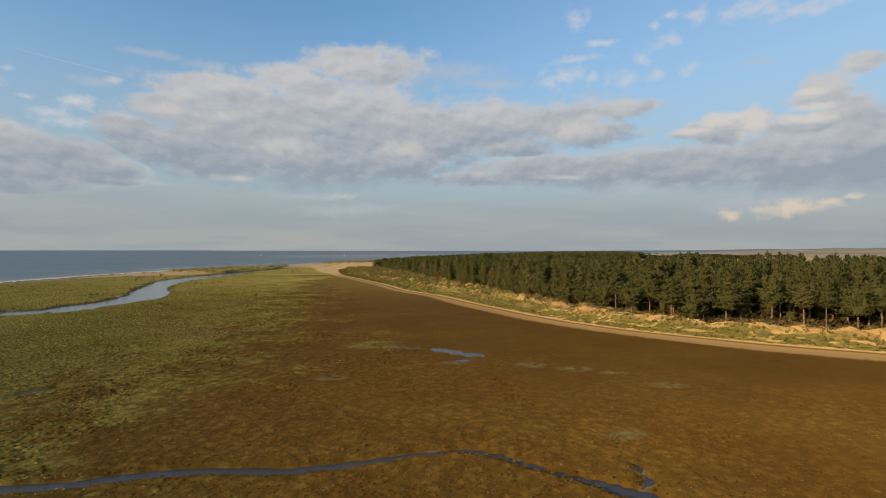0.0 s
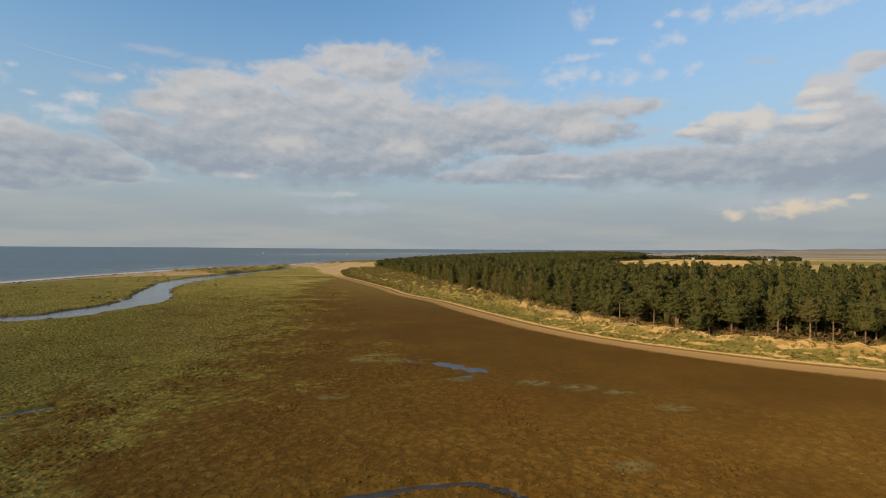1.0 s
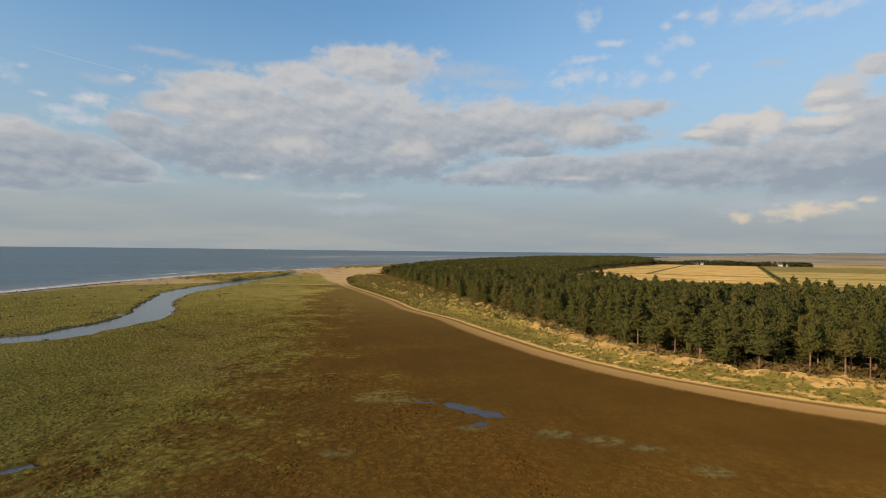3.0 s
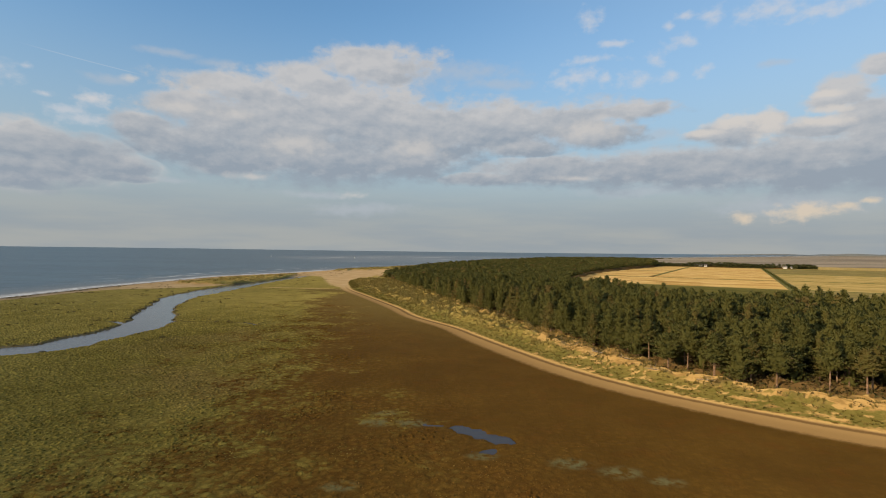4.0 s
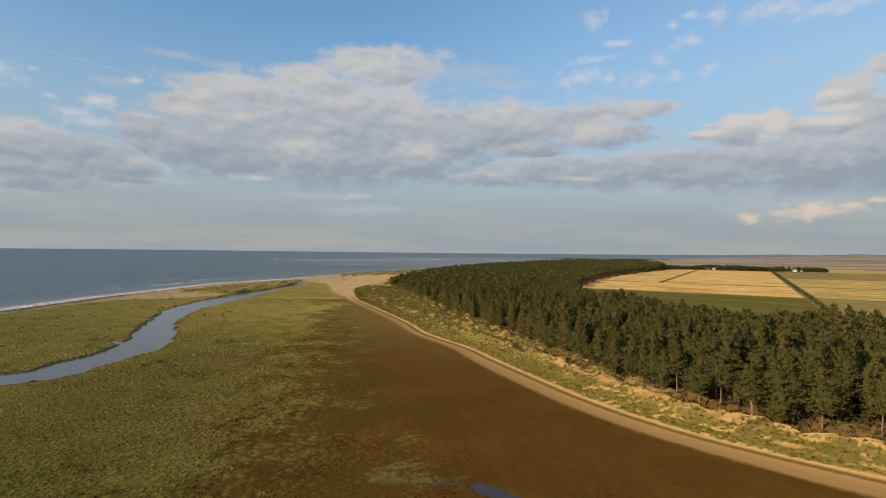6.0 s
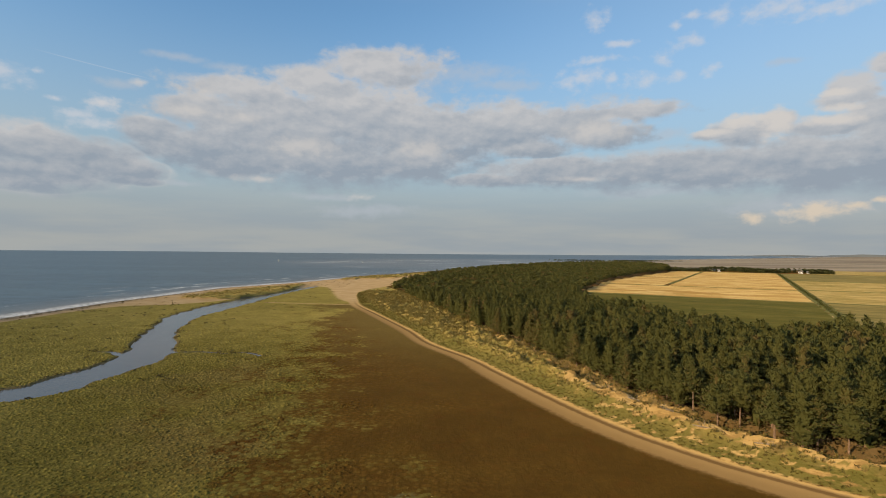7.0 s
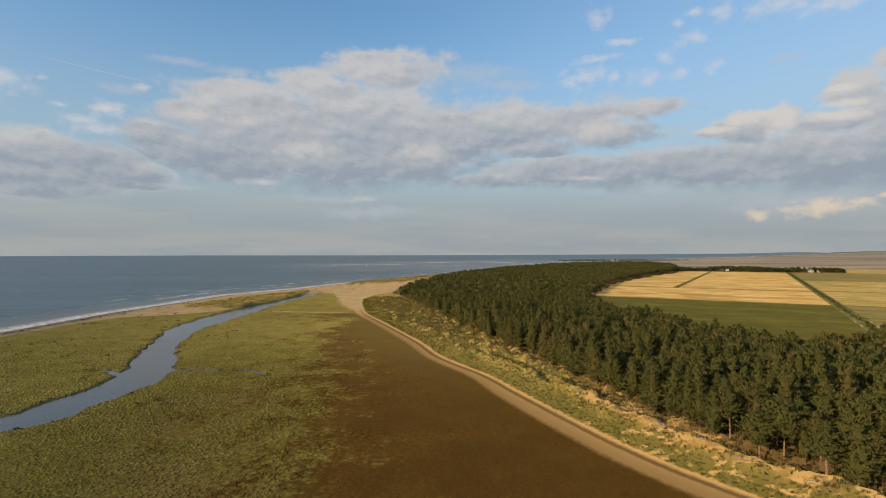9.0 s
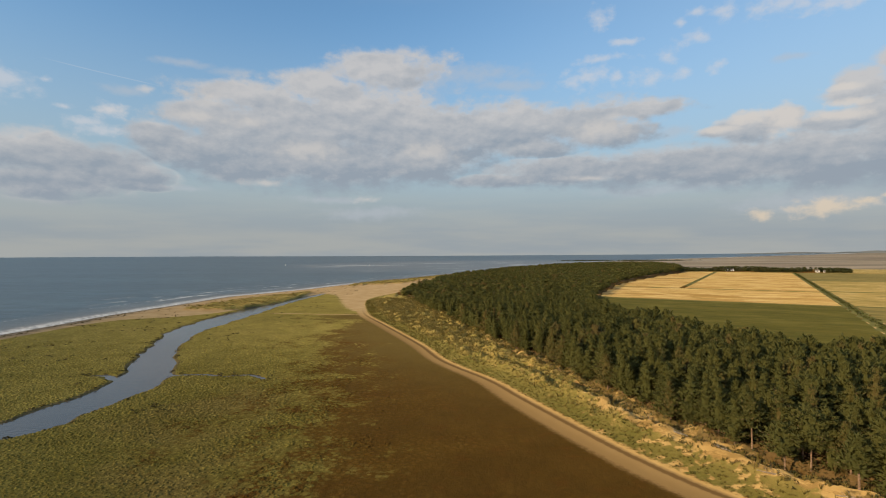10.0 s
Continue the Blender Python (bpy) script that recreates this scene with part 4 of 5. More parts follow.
def tube(path, radii, sides):
    path, radii = np.asarray(path, float), np.asarray(radii, float)
    t = np.gradient(path, axis=0)
    t /= np.linalg.norm(t, axis=1)[:, None] + 1e-9
    ref = np.where(np.abs(t[:, 2:3]) > 0.8, np.array([[1.0, 0, 0]]), np.array([[0, 0, 1.0]]))
    a = np.cross(t, ref)
    a /= np.linalg.norm(a, axis=1)[:, None] + 1e-9
    b = np.cross(t, a)
    ang = np.arange(sides) / sides * 2 * np.pi
    v = path[:, None] + radii[:, None, None] * (a[:, None] * np.cos(ang)[None, :, None] + b[:, None] * np.sin(ang)[None, :, None])
    i = np.arange(len(path) - 1)[:, None] * sides
    j = np.arange(sides)[None]
    k = (j + 1) % sides
    f = np.stack([i + j, i + k, i + sides + k, i + sides + j], -1).reshape(-1, 4)
    return v.reshape(-1, 3), f


def join(pieces):
    vs, fs, n = [], [], 0
    for v, f in pieces:
        vs.append(v)
        fs.append(f + n)
        n += len(v)
    return np.vstack(vs), np.vstack(fs)


def pine(seed, whorls, branches, clusters, leaves, size, tall=15.0, bare=0.38, wide=3.1, flat=False, slim=0.24):
    """Trunk, limbs and needle clumps of one pine, as (verts, faces) each."""
    rng = np.random.default_rng(seed)
    bend = rng.normal(size=2) * 0.35
    hs = np.linspace(0, 1, 8)
    trunk_path = np.column_stack([bend[0] * hs ** 2, bend[1] * hs ** 2, hs * tall * 0.97])
    trunk = tube(trunk_path, 0.13 * (1 - hs) ** 0.8 + 0.025, 7)
    limbs, centres, facing, soft = [], [], [], []
    for w in range(whorls):
        s = (w + rng.uniform(-0.6, 0.6)) / max(1, whorls - 1)
        s = min(max(s, 0), 1)
        z = tall * (bare + (0.97 - bare) * s)
        r = wide * (0.08 + 1.08 * (1 - s) ** 0.95) * min(1, s * 3.0 + 0.55)
        if flat:
            r = wide * (0.22 + 0.85 * math.sqrt(max(0, 1 - s * s))) * min(1, s * 2.0 + 0.6)
        off = np.array([bend[0], bend[1]]) * (z / tall) ** 2
        turn = rng.uniform(0, 6.28)
        for b in range(branches):
            a = turn + b * 6.283 / branches + rng.uniform(-0.35, 0.35)
            length = r * rng.uniform(0.55, 1.15)
            lift = rng.uniform(0.1, 0.5) + 0.3 * s
            tip = np.array([math.cos(a) * length, math.sin(a) * length, lift * length])
            root = np.array([off[0], off[1], z])
            limbs.append(tube([root, root + tip], [0.05, 0.015], 3))
            for c in range(clusters):
                k = 0.3 + 0.75 * (c + rng.uniform(0, 1)) / clusters
                at = root + tip * k
                spread = np.array([0.36, 0.36, 0.32]) * (0.5 + 0.22 * length)
                puff = rng.normal(size=(leaves, 3))
                centres.append(at + puff * spread + (0, 0, 0.12))
                head = (math.cos(a) * (0.2 + 0.75 * k), math.sin(a) * (0.2 + 0.75 * k), 0.25 + 1.0 * s + 0.25 * (1 - k))
                facing.append(np.tile(head, (leaves, 1)))
                soft.append(puff * 0.32 + (math.cos(a) * 0.58, math.sin(a) * 0.58, 0.55 + 0.45 * s))
    centres.append(np.array([bend[0], bend[1], tall]) + rng.normal(size=(leaves * 3, 3)) * (0.25, 0.25, 0.45))
    facing.append(np.tile((0.0, 0.0, 1.0), (leaves * 3, 1)) + rng.normal(size=(leaves * 3, 3)) * 0.5)
    soft.append(facing[-1])
    for _ in range(6):       # dead snags under the crown
        a, z = rng.uniform(0, 6.28), tall * bare * rng.uniform(0.4, 1.0)
        limbs.append(tube([(0, 0, z), (math.cos(a) * 0.8, math.sin(a) * 0.8, z + 0.05), (math.cos(a) * 1.5, math.sin(a) * 1.5, z - 0.1)], [0.04, 0.025, 0.01], 3))
    sprays = needles_at(np.vstack(centres), size, rng, np.vstack(facing), slim, np.vstack(soft))
    if clusters < 3:       # distant trees need no inner mass
        return trunk, join(limbs), sprays
    # the dense inner mass of the crown, seen between the sprays
    ring, sides = np.linspace(0, 1, 6), 6
    turn = np.arange(sides) / sides * 6.283
    r = wide * (0.80 * (1 - ring) ** 0.8 + 0.03) * np.minimum(1, ring * 2.5 + 0.35) * 0.62
    if flat:
        r = wide * (0.85 * np.sqrt(1 - ring * ring) + 0.02) * np.minimum(1, ring * 2.0 + 0.4) * 0.62
    up = tall * (bare + 0.03 + (0.95 - bare) * ring)
    wob = rng.uniform(0.75, 1.25, (6, sides))
    core = np.stack([np.cos(turn) * r[:, None] * wob + bend[0] * (up[:, None] / tall) ** 2, np.sin(turn) * r[:, None] * wob + bend[1] * (up[:, None] / tall) ** 2,
                     up[:, None] + rng.uniform(-0.25, 0.25, (6, sides))], -1).reshape(-1, 3)
    i, j = (np.arange(5) * sides)[:, None], np.arange(sides)[None]
    k = (j + 1) % sides
    core_f = np.concatenate([np.stack([i + j, i + k, i + sides + k], -1).reshape(-1, 3), np.stack([i + j, i + sides + k, i + sides + j], -1).reshape(-1, 3)])
    core_n = unit(np.column_stack([np.tile(np.cos(turn), 6), np.tile(np.sin(turn), 6), np.repeat(0.25 + 0.5 * ring, sides)]))
    return trunk, join(limbs), (np.vstack([core, sprays[0]]), np.vstack([core_f, sprays[1] + len(core)]), np.vstack([core_n, sprays[2]]))


def scatter_joined(name, mat, templates, places, label, category, smooth=False, zones=None):
    """One stuff object of many small copies; places: x, y, z, turn, width, height. Templates: verts, faces and, for foliage, normals."""
    rng = np.random.default_rng(len(places))
    vs, fs, ns, tint, n = [], [], [], [], 0
    extra = {k: [] for k in zones or {}}
    pick = rng.integers(0, len(templates), len(places))
    for k, (v, f, *soft) in enumerate(templates):
        mine = pick == k
        p = places[mine]
        if not len(p):
            continue
        c, s = np.cos(p[:, 3])[:, None], np.sin(p[:, 3])[:, None]
        x = (v[None, :, 0] * c - v[None, :, 1] * s) * p[:, 4:5] + p[:, 0:1]
        y = (v[None, :, 0] * s + v[None, :, 1] * c) * p[:, 4:5] + p[:, 1:2]
        z = v[None, :, 2] * p[:, 5:6] + p[:, 2:3]
        vs.append(np.stack([x, y, z], -1).reshape(-1, 3))
        for m in soft:
            ns.append(np.stack([m[None, :, 0] * c - m[None, :, 1] * s, m[None, :, 0] * s + m[None, :, 1] * c, m[None, :, 2] + 0 * c], -1).reshape(-1, 3))
        fs.append((f[None] + (np.arange(len(p)) * len(v))[:, None, None]).reshape(-1, f.shape[1]) + n)
        tint.append(np.repeat(rng.random(len(p)), len(v)))
        for key, values in extra.items():
            values.append(np.repeat(zones[key][mine], len(v)))
        n += len(p) * len(v)
    attrs = {"tint": np.concatenate(tint), **{key: np.concatenate(values) for key, values in extra.items()}}
    me = mesh_of(name, np.vstack(vs), np.vstack(fs), mat, smooth or bool(ns), attrs, np.vstack(ns) if ns else None)
    return tagged(new(name, me), label, category, kind="stuff")


def heights(x, y):
    return survey(np.asarray(x, float), np.asarray(y, float))


def jittered(x0, x1, y0, y1, gap, rng):
    x, y = np.meshgrid(np.arange(x0, x1, gap), np.arange(y0, y1, gap))
    x, y = x.ravel(), y.ravel()
    return x + rng.uniform(-0.42, 0.42, len(x)) * gap, y + rng.uniform(-0.42, 0.42, len(x)) * gap


# ---------------------------------------------------------------- the pine wood
def make_wood():
    rng = np.random.default_rng(7)
    x, y = jittered(-60, 330, 60, 430, 4.2, rng)
    z = heights(x, y)
    keep = (z["is_wood"] | z["is_dune"] & (z["front"] < 2.6) & (rng.random(len(x)) < 0.6)) & (x < 0.93 * y + 25) & (rng.random(len(x)) > 0.05)
    x, y, h, depth = x[keep], y[keep], z["h"][keep], z["front"][keep]
    rank = depth * 1.6 + 0.55 * np.hypot(x - 40, y - 90)
    order = np.argsort(rank)
    near, mid = order[:300], order[300:]

    # slender trees with bare stems for the edge, fuller ones behind it
    models = []
    for k in range(9):
        edge = k < 5
        bare = (0.34, 0.44, 0.38, 0.12, 0.48, 0.12, 0.22, 0.08, 0.26)[k]
        wide = (2.8, 2.5, 3.0, 2.7, 2.6, 3.2, 3.4, 3.1, 3.5)[k]
        trunk, limbs, crown = pine(40 + k, 12, 5, 4, 10 if edge else 11, 0.50, 14.3 + 0.2 * k, bare, wide, k in (2, 6), 0.27)
        models.append((mesh_of("trunk", *join([trunk, limbs]), BARK, True),
                       mesh_of("crown", crown[0], crown[1], NEEDLES, True, {"tint": np.random.default_rng(k).normal(0.0, 0.05, len(crown[0]))}, crown[2])))
    for i in near:
        k = int(rng.integers(0, 5)) if depth[i] < 9 + 4 * rng.random() else int(rng.integers(3, 9))
        if y[i] > 135 + 25 * rng.random():       # crowns reach lower away from the near corner
            k = (3, 5, 7)[int(rng.integers(0, 3))]
        tree = new("pine_tree")
        tree.empty_display_size = 1.0
        width = rng.uniform(0.92, 1.34)
        tall = rng.uniform(0.76, 1.0) * (0.74 + 0.24 * min(1.0, depth[i] / 35))
        tree.matrix_world = pose(x[i], y[i], h[i] - 0.1, 0, 0, rng.uniform(0, 360)) @ Matrix.Diagonal((width, width, tall, 1))
        for name, me, label in zip(("trunk", "crown"), models[k], ("reddish-brown bark", "dark green needles")):
            part(name, me, None, tree, label)
        tagged(tree, "tall dark green pine with a bare reddish trunk" if k < 5 else "tall dark green pine at the edge of the wood",
               "pine tree", "pines of the wood")

    def simple(seed, *args):
        trunk, limbs, crown = pine(seed, *args)
        return crown

    places = np.column_stack([x[mid], y[mid], h[mid] - 0.1, rng.uniform(0, 6.28, len(mid)), rng.uniform(0.95, 1.35, len(mid)), rng.uniform(0.73, 0.95, len(mid)) * (0.95 + 0.07 * waves(x[mid], y[mid], 45, 61)) * (0.62 + 0.38 * step(np.hypot(x[mid] + 70, y[mid] - 520), 60, 320))])
    outer = depth[mid] < 11
    scatter_joined("pine_wood", NEEDLES, [simple(70 + k, 7, 5, 3, 4, 0.80, 14.6, 0.42, 2.9, k == 2, 0.32) for k in range(5)], places[~outer],
                   "dense dark green pine wood behind the dunes", "wood")
    scatter_joined("pine_wood_edge", NEEDLES, [simple(75 + k, 9, 5, 3, 5, 0.72, 14.0, 0.07, 2.9, k == 2, 0.32) for k in range(5)], places[outer],
                   "dark green pines with low branches along the dunes", "wood")
    stems = places
    # young pines that fill the gaps behind the outermost stems
    fx, fy = jittered(-60, 130, 84, 330, 4.6, rng)
    fz = heights(fx, fy)
    pick = fz["is_wood"] & (fz["front"] > 3.5) & (fz["front"] < 17) & (fx < 0.93 * fy + 20) & (rng.random(len(fx)) < 0.8)
    n = int(pick.sum())
    young = np.column_stack([fx[pick], fy[pick], fz["h"][pick] - 0.1, rng.uniform(0, 6.28, n), rng.uniform(0.6, 0.9, n), rng.uniform(0.36, 0.60, n)])
    scatter_joined("young_pines", NEEDLES, [simple(85 + k, 7, 5, 3, 4, 0.80, 14.0, 0.03, 2.9, False, 0.32) for k in range(4)], young,
                   "young dark green pines among the outer stems", "young pines")
    post = tube([(0, 0, 0), (0.05, 0, 7), (0.1, 0.05, 13)], [0.2, 0.14, 0.04], 4)
    scatter_joined("pine_stems", BARK, [post], stems, "bare reddish-brown pine stems inside the wood", "tree trunk")

    x, y = jittered(-120, 700, 415, 1920, 8.8, rng)
    z = heights(x, y)
    keep = z["is_wood"] & (y > 425)
    x, y, h = x[keep], y[keep], z["h"][keep]
    n = len(x)
    places = np.column_stack([x, y, h - 0.1, rng.uniform(0, 6.28, n), rng.uniform(1.2, 1.75, n), rng.uniform(0.76, 1.0, n) * (0.47 + 0.47 * step(y + 0.8 * x, 800, 1900))])
    scatter_joined("pine_wood_far", NEEDLES, [simple(90 + k, 6, 4, 2, 2, 1.6, 14.6, 0.25, 3.0, k % 2 == 0, 0.42) for k in range(5)], places,
                   "distant dark green pine wood along the coast", "wood")

    # belt of trees behind the fields, scrub on the far islands
    belt = []
    for u, v, wide, deep in ((-260, 690, 100, 45), (-150, 730, 60, 40), (-70, 760, 40, 30), (-20, 722, 40, 18), (10, 755, 60, 45), (75, 720, 18, 25)):
        for _ in range(85):
            a, b = field_point(u + rng.uniform(-wide, wide), v + rng.uniform(0, deep))
            belt.append((a, b, 0.0, rng.uniform(0, 6.28), rng.uniform(0.7, 1.6), rng.uniform(0.26, 0.52) * (1 + 0.35 * (u < -100) + 0.5 * math.sin(a * 0.035) * math.sin(a * 0.013 + 1))))
    scatter_joined("tree_belt", BROADLEAF, [simple(110 + k, 5, 4, 2, 2, 2.0, 14.0, 0.08, 3.4, True, 0.42) for k in range(3)], np.array(belt),
                   "dark belt of trees behind the fields", "trees")
    isle = []
    for cx, cy, wide in ((560, 2430, 110), (760, 2400, 70), (880, 2380, 90)):
        for _ in range(120):
            isle.append((cx + rng.normal() * wide * 0.6, cy + rng.normal() * 12, 0.8, rng.uniform(0, 6.28), rng.uniform(1.2, 2.0), rng.uniform(0.14, 0.34)))
    scatter_joined("island_scrub", BROADLEAF, [simple(120, 4, 4, 2, 2, 2.2, 14.0, 0.05, 3.6, True, 0.42)], np.array(isle), "low dark scrub on a far sandy island", "scrub")


def tuft(seed, n, tall, wide):
    """A clump of bent grass blades."""
    rng = np.random.default_rng(seed)
    vs = []
    for _ in range(n):
        a = rng.uniform(0, 6.28)
        d = np.array([math.cos(a), math.sin(a), 0])
        s = np.array([-d[1], d[0], 0]) * 0.10 * wide
        root = rng.normal(size=3) * (0.14 * wide, 0.14 * wide, 0)
        lean = rng.uniform(0.15, 0.9) * wide
        vs += [root - s, root + s, root + d * lean + s * 0.4 + (0, 0, tall * rng.uniform(0.6, 1.0)), root + d * lean * 0.9 - s * 0.4 + (0, 0, tall * rng.uniform(0.6, 1.0))]
    return np.array(vs), np.arange(4 * n).reshape(-1, 4)


def clump(seed, n, wide, tall, size):
    """A low cushion of leaves."""
    rng = np.random.default_rng(seed)
    a, r = rng.uniform(0, 6.28, n), wide * np.sqrt(rng.uniform(0, 1, n))
    c = np.column_stack([np.cos(a) * r, np.sin(a) * r, tall * (1 - (r / wide) ** 2) * rng.uniform(0.4, 1.0, n)])
    return quads_at(c, size, rng, 0.6, 0.8, np.column_stack([np.cos(a) * r / wide * 0.8, np.sin(a) * r / wide * 0.8, np.full(n, 0.75)]))


def hummock(seed):
    """A low uneven cushion of marsh plants, about a metre across, its rim below the ground."""
    rng = np.random.default_rng(seed)
    a = np.arange(6) / 6 * 6.283 + rng.uniform(-0.3, 0.3, 6)
    rim, mid = rng.uniform(0.8, 1.25, 6), rng.uniform(0.45, 0.7, 6)
    v = np.vstack([np.column_stack([np.cos(a) * rim * 0.60, np.sin(a) * rim * 0.45, np.full(6, -0.08)]),
                   np.column_stack([np.cos(a) * mid * 0.60, np.sin(a) * mid * 0.45, rng.uniform(0.08, 0.15, 6)]),
                   [(rng.normal() * 0.08, rng.normal() * 0.06, 0.16)]])
    i = np.arange(6)
    j = (i + 1) % 6
    return v, np.vstack([np.column_stack([i, j, 6 + j]), np.column_stack([i, 6 + j, 6 + i]), np.column_stack([6 + i, 6 + j, np.full(6, 12)])])


def make_plants():
    rng = np.random.default_rng(11)
    # marram and scrub on the dunes
    x, y = jittered(-100, 110, 84, 480, 1.0, rng)
    z = heights(x, y)
    keep = (z["is_dune"]) & (z["right"] > 4.4) & (x < 0.95 * y + 10) & ((z["sand"] < rng.uniform(-1.5, 1.6, len(x))) | (rng.random(len(x)) < np.where(y > 150, 0.30, 0.20))) & (rng.random(len(x)) < 0.85)
    x, y, h = x[keep], y[keep], z["h"][keep]
    n = len(x)
    places = np.column_stack([x, y, h - 0.05, rng.uniform(0, 6.28, n), rng.uniform(0.7, 1.5, n) * (1 + 0.5 * step(y, 180, 330)), rng.uniform(0.6, 1.3, n) * (1 + 0.4 * step(y, 180, 330))])
    low = z["right"][keep] < 10.5 + 2.5 * waves(x, y, 9, 71)
    scatter_joined("marram_grass", MARRAM, [tuft(k, 7, 0.75, 0.6) for k in range(5)], places[~low], "yellow marram grass tufts on the dunes", "grass")
    scatter_joined("dune_grass", DUNE_GREEN, [tuft(20 + k, 8, 0.32, 0.6) for k in range(5)], places[low], "short green grass along the foot of the dunes", "grass")
    # paler marram on the sand spits by the shore
    x, y = jittered(-225, -15, 395, 1012, 2.6, rng)
    z = heights(x, y)
    keep = z["is_spit"] & (rng.random(len(x)) < 0.85)
    n = int(keep.sum())
    places = np.column_stack([x[keep], y[keep], z["h"][keep] - 0.05, rng.uniform(0, 6.28, n), rng.uniform(1.6, 3.0, n), rng.uniform(0.8, 1.6, n)])
    scatter_joined("spit_grass", MARRAM, [tuft(40 + k, 7, 0.6, 0.7) for k in range(4)], places, "yellow-green marram grass on the sand spits", "grass")
    # dark bushes at the foot of the wood and on the dunes
    x, y = jittered(-90, 110, 90, 520, 2.6, rng)
    z = heights(x, y)
    keep = ((z["front"] < 4.5) & (rng.random(len(x)) < 0.8) | z["is_dune"] & (waves(x, y, 16, 44) > 0.3) & (rng.random(len(x)) < 0.12) & (z["right"] > 9) & (y > 190)) & (z["right"] > 7) & (z["track"] < 75)
    x, y, h = x[keep], y[keep], z["h"][keep]
    n = len(x)
    places = np.column_stack([x, y, h - 0.1, rng.uniform(0, 6.28, n), rng.uniform(0.5, 1.2, n), rng.uniform(0.4, 1.3, n)])
    scatter_joined("dune_scrub", BROADLEAF, [clump(30 + k, 46, 1.0, 0.9, 0.32) for k in range(4)], places, "low dark green scrub between dunes and wood", "bushes")
    # brown heath in the hollows of the dune crest, before the trees
    x, y = jittered(-40, 90, 100, 330, 1.7, rng)
    z = heights(x, y)
    keep = z["is_dune"] & (z["front"] < 9.5) & (waves(x, y, 11, 47) > -0.25) & (z["right"] > 8.5) & (rng.random(len(x)) < np.where(y > 125, 0.62, 0.22))
    n = int(keep.sum())
    places = np.column_stack([x[keep], y[keep], z["h"][keep] - 0.1, rng.uniform(0, 6.28, n), rng.uniform(0.5, 1.1, n), rng.uniform(0.4, 1.1, n)])
    scatter_joined("dune_heath", UNDERGROWTH, [clump(140 + k, 26, 1.0, 0.8, 0.34) for k in range(4)], places, "low brown heath and dead grass on the dune crest", "bushes")
    # undergrowth below the outer pines
    x, y = jittered(-90, 130, 80, 470, 2.1, rng)
    z = heights(x, y)
    keep = z["is_wood"] & (z["front"] < np.where(y < 230, 36, 17)) & (x < 0.95 * y + 15) & (rng.random(len(x)) < np.where(z["front"] < 17, 0.75, 0.5))
    x, y, h = x[keep], y[keep], z["h"][keep]
    n = len(x)
    places = np.column_stack([x, y, h - 0.1, rng.uniform(0, 6.28, n), rng.uniform(0.7, 1.6, n), rng.uniform(0.5, 1.6, n) * (1 + 1.6 * (rng.random(n) < 0.25))])
    scatter_joined("undergrowth", UNDERGROWTH, [clump(130 + k, 26, 1.1, 0.9, 0.42) for k in range(4)], places, "brown and dark green undergrowth below the pines", "bushes")
    # leafy marsh plants on the near ground
    x, y = jittered(-75, 80, 33, 118, 0.5, rng)
    z = heights(x, y)
    ok = (z["creek"] > 0.25) & (z["pond"] > 0.2) & (z["right"] < -5) & (np.abs(x) < 0.95 * y + 6) & (z["smooth"] < 0.3 + 0.3 * rng.random(len(x))) & (rng.random(len(x)) > step(y, 60, 120))
    green = z["green"] + 0.45 * waves(x, y, 18, 51) > 0.55
    for name, mat, pick, label in (("russet_marsh_plants", MARSH_BROWN, ~green, "russet brown low salt marsh plants"),
                                   ("olive_marsh_plants", MARSH_GREEN, green, "olive green low salt marsh plants")):
        k = ok & pick & (rng.random(len(x)) < 0.75)
        n = int(k.sum())
        places = np.column_stack([x[k], y[k], z["h"][k] - 0.03, rng.uniform(0, 6.28, n), rng.uniform(0.45, 1.0, n), rng.uniform(0.3, 0.8, n)])
        scatter_joined(name, mat, [clump(60 + i, 6, 0.21, 0.15, 0.20) for i in range(5)], places, label, "marsh plants")
    # hummocks all over the rough marsh, smaller among the russet plants
    x, y = jittered(-250, 60, 34, 300, 0.85, rng)
    z = heights(x, y)
    olive = step(z["green"] + 0.4 * waves(x, y, 22, 52), 0.1, 0.7)
    k = (z["creek"] > 0.7) & (z["pond"] > 0.6) & (z["inland"] > 22) & (z["beach"] < -2) & (z["right"] < -6) & (np.abs(x) < 0.95 * y + 8)
    k &= (z["smooth"] < 0.15 + 0.5 * rng.random(len(x))) & (rng.random(len(x)) < 0.38 + 0.58 * olive) & (rng.random(len(x)) > step(y, 190, 300))
    n = int(k.sum())
    big = (0.36 + 0.30 * olive[k] + 0.25 * step(y[k], 100, 190)) * rng.uniform(0.6, 1.35, n)
    places = np.column_stack([x[k], y[k], z["h"][k] - 0.02, rng.normal(0.5, 0.7, n), big, big * rng.uniform(0.6, 1.2, n) * (0.6 + 0.9 * olive[k])])
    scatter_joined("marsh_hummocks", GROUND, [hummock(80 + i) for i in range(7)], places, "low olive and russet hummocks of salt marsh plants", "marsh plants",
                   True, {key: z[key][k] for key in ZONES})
    # dark scrub along creek and shore
    x, y = jittered(-270, -20, 110, 1000, 2.4, rng)
    z = heights(x, y)
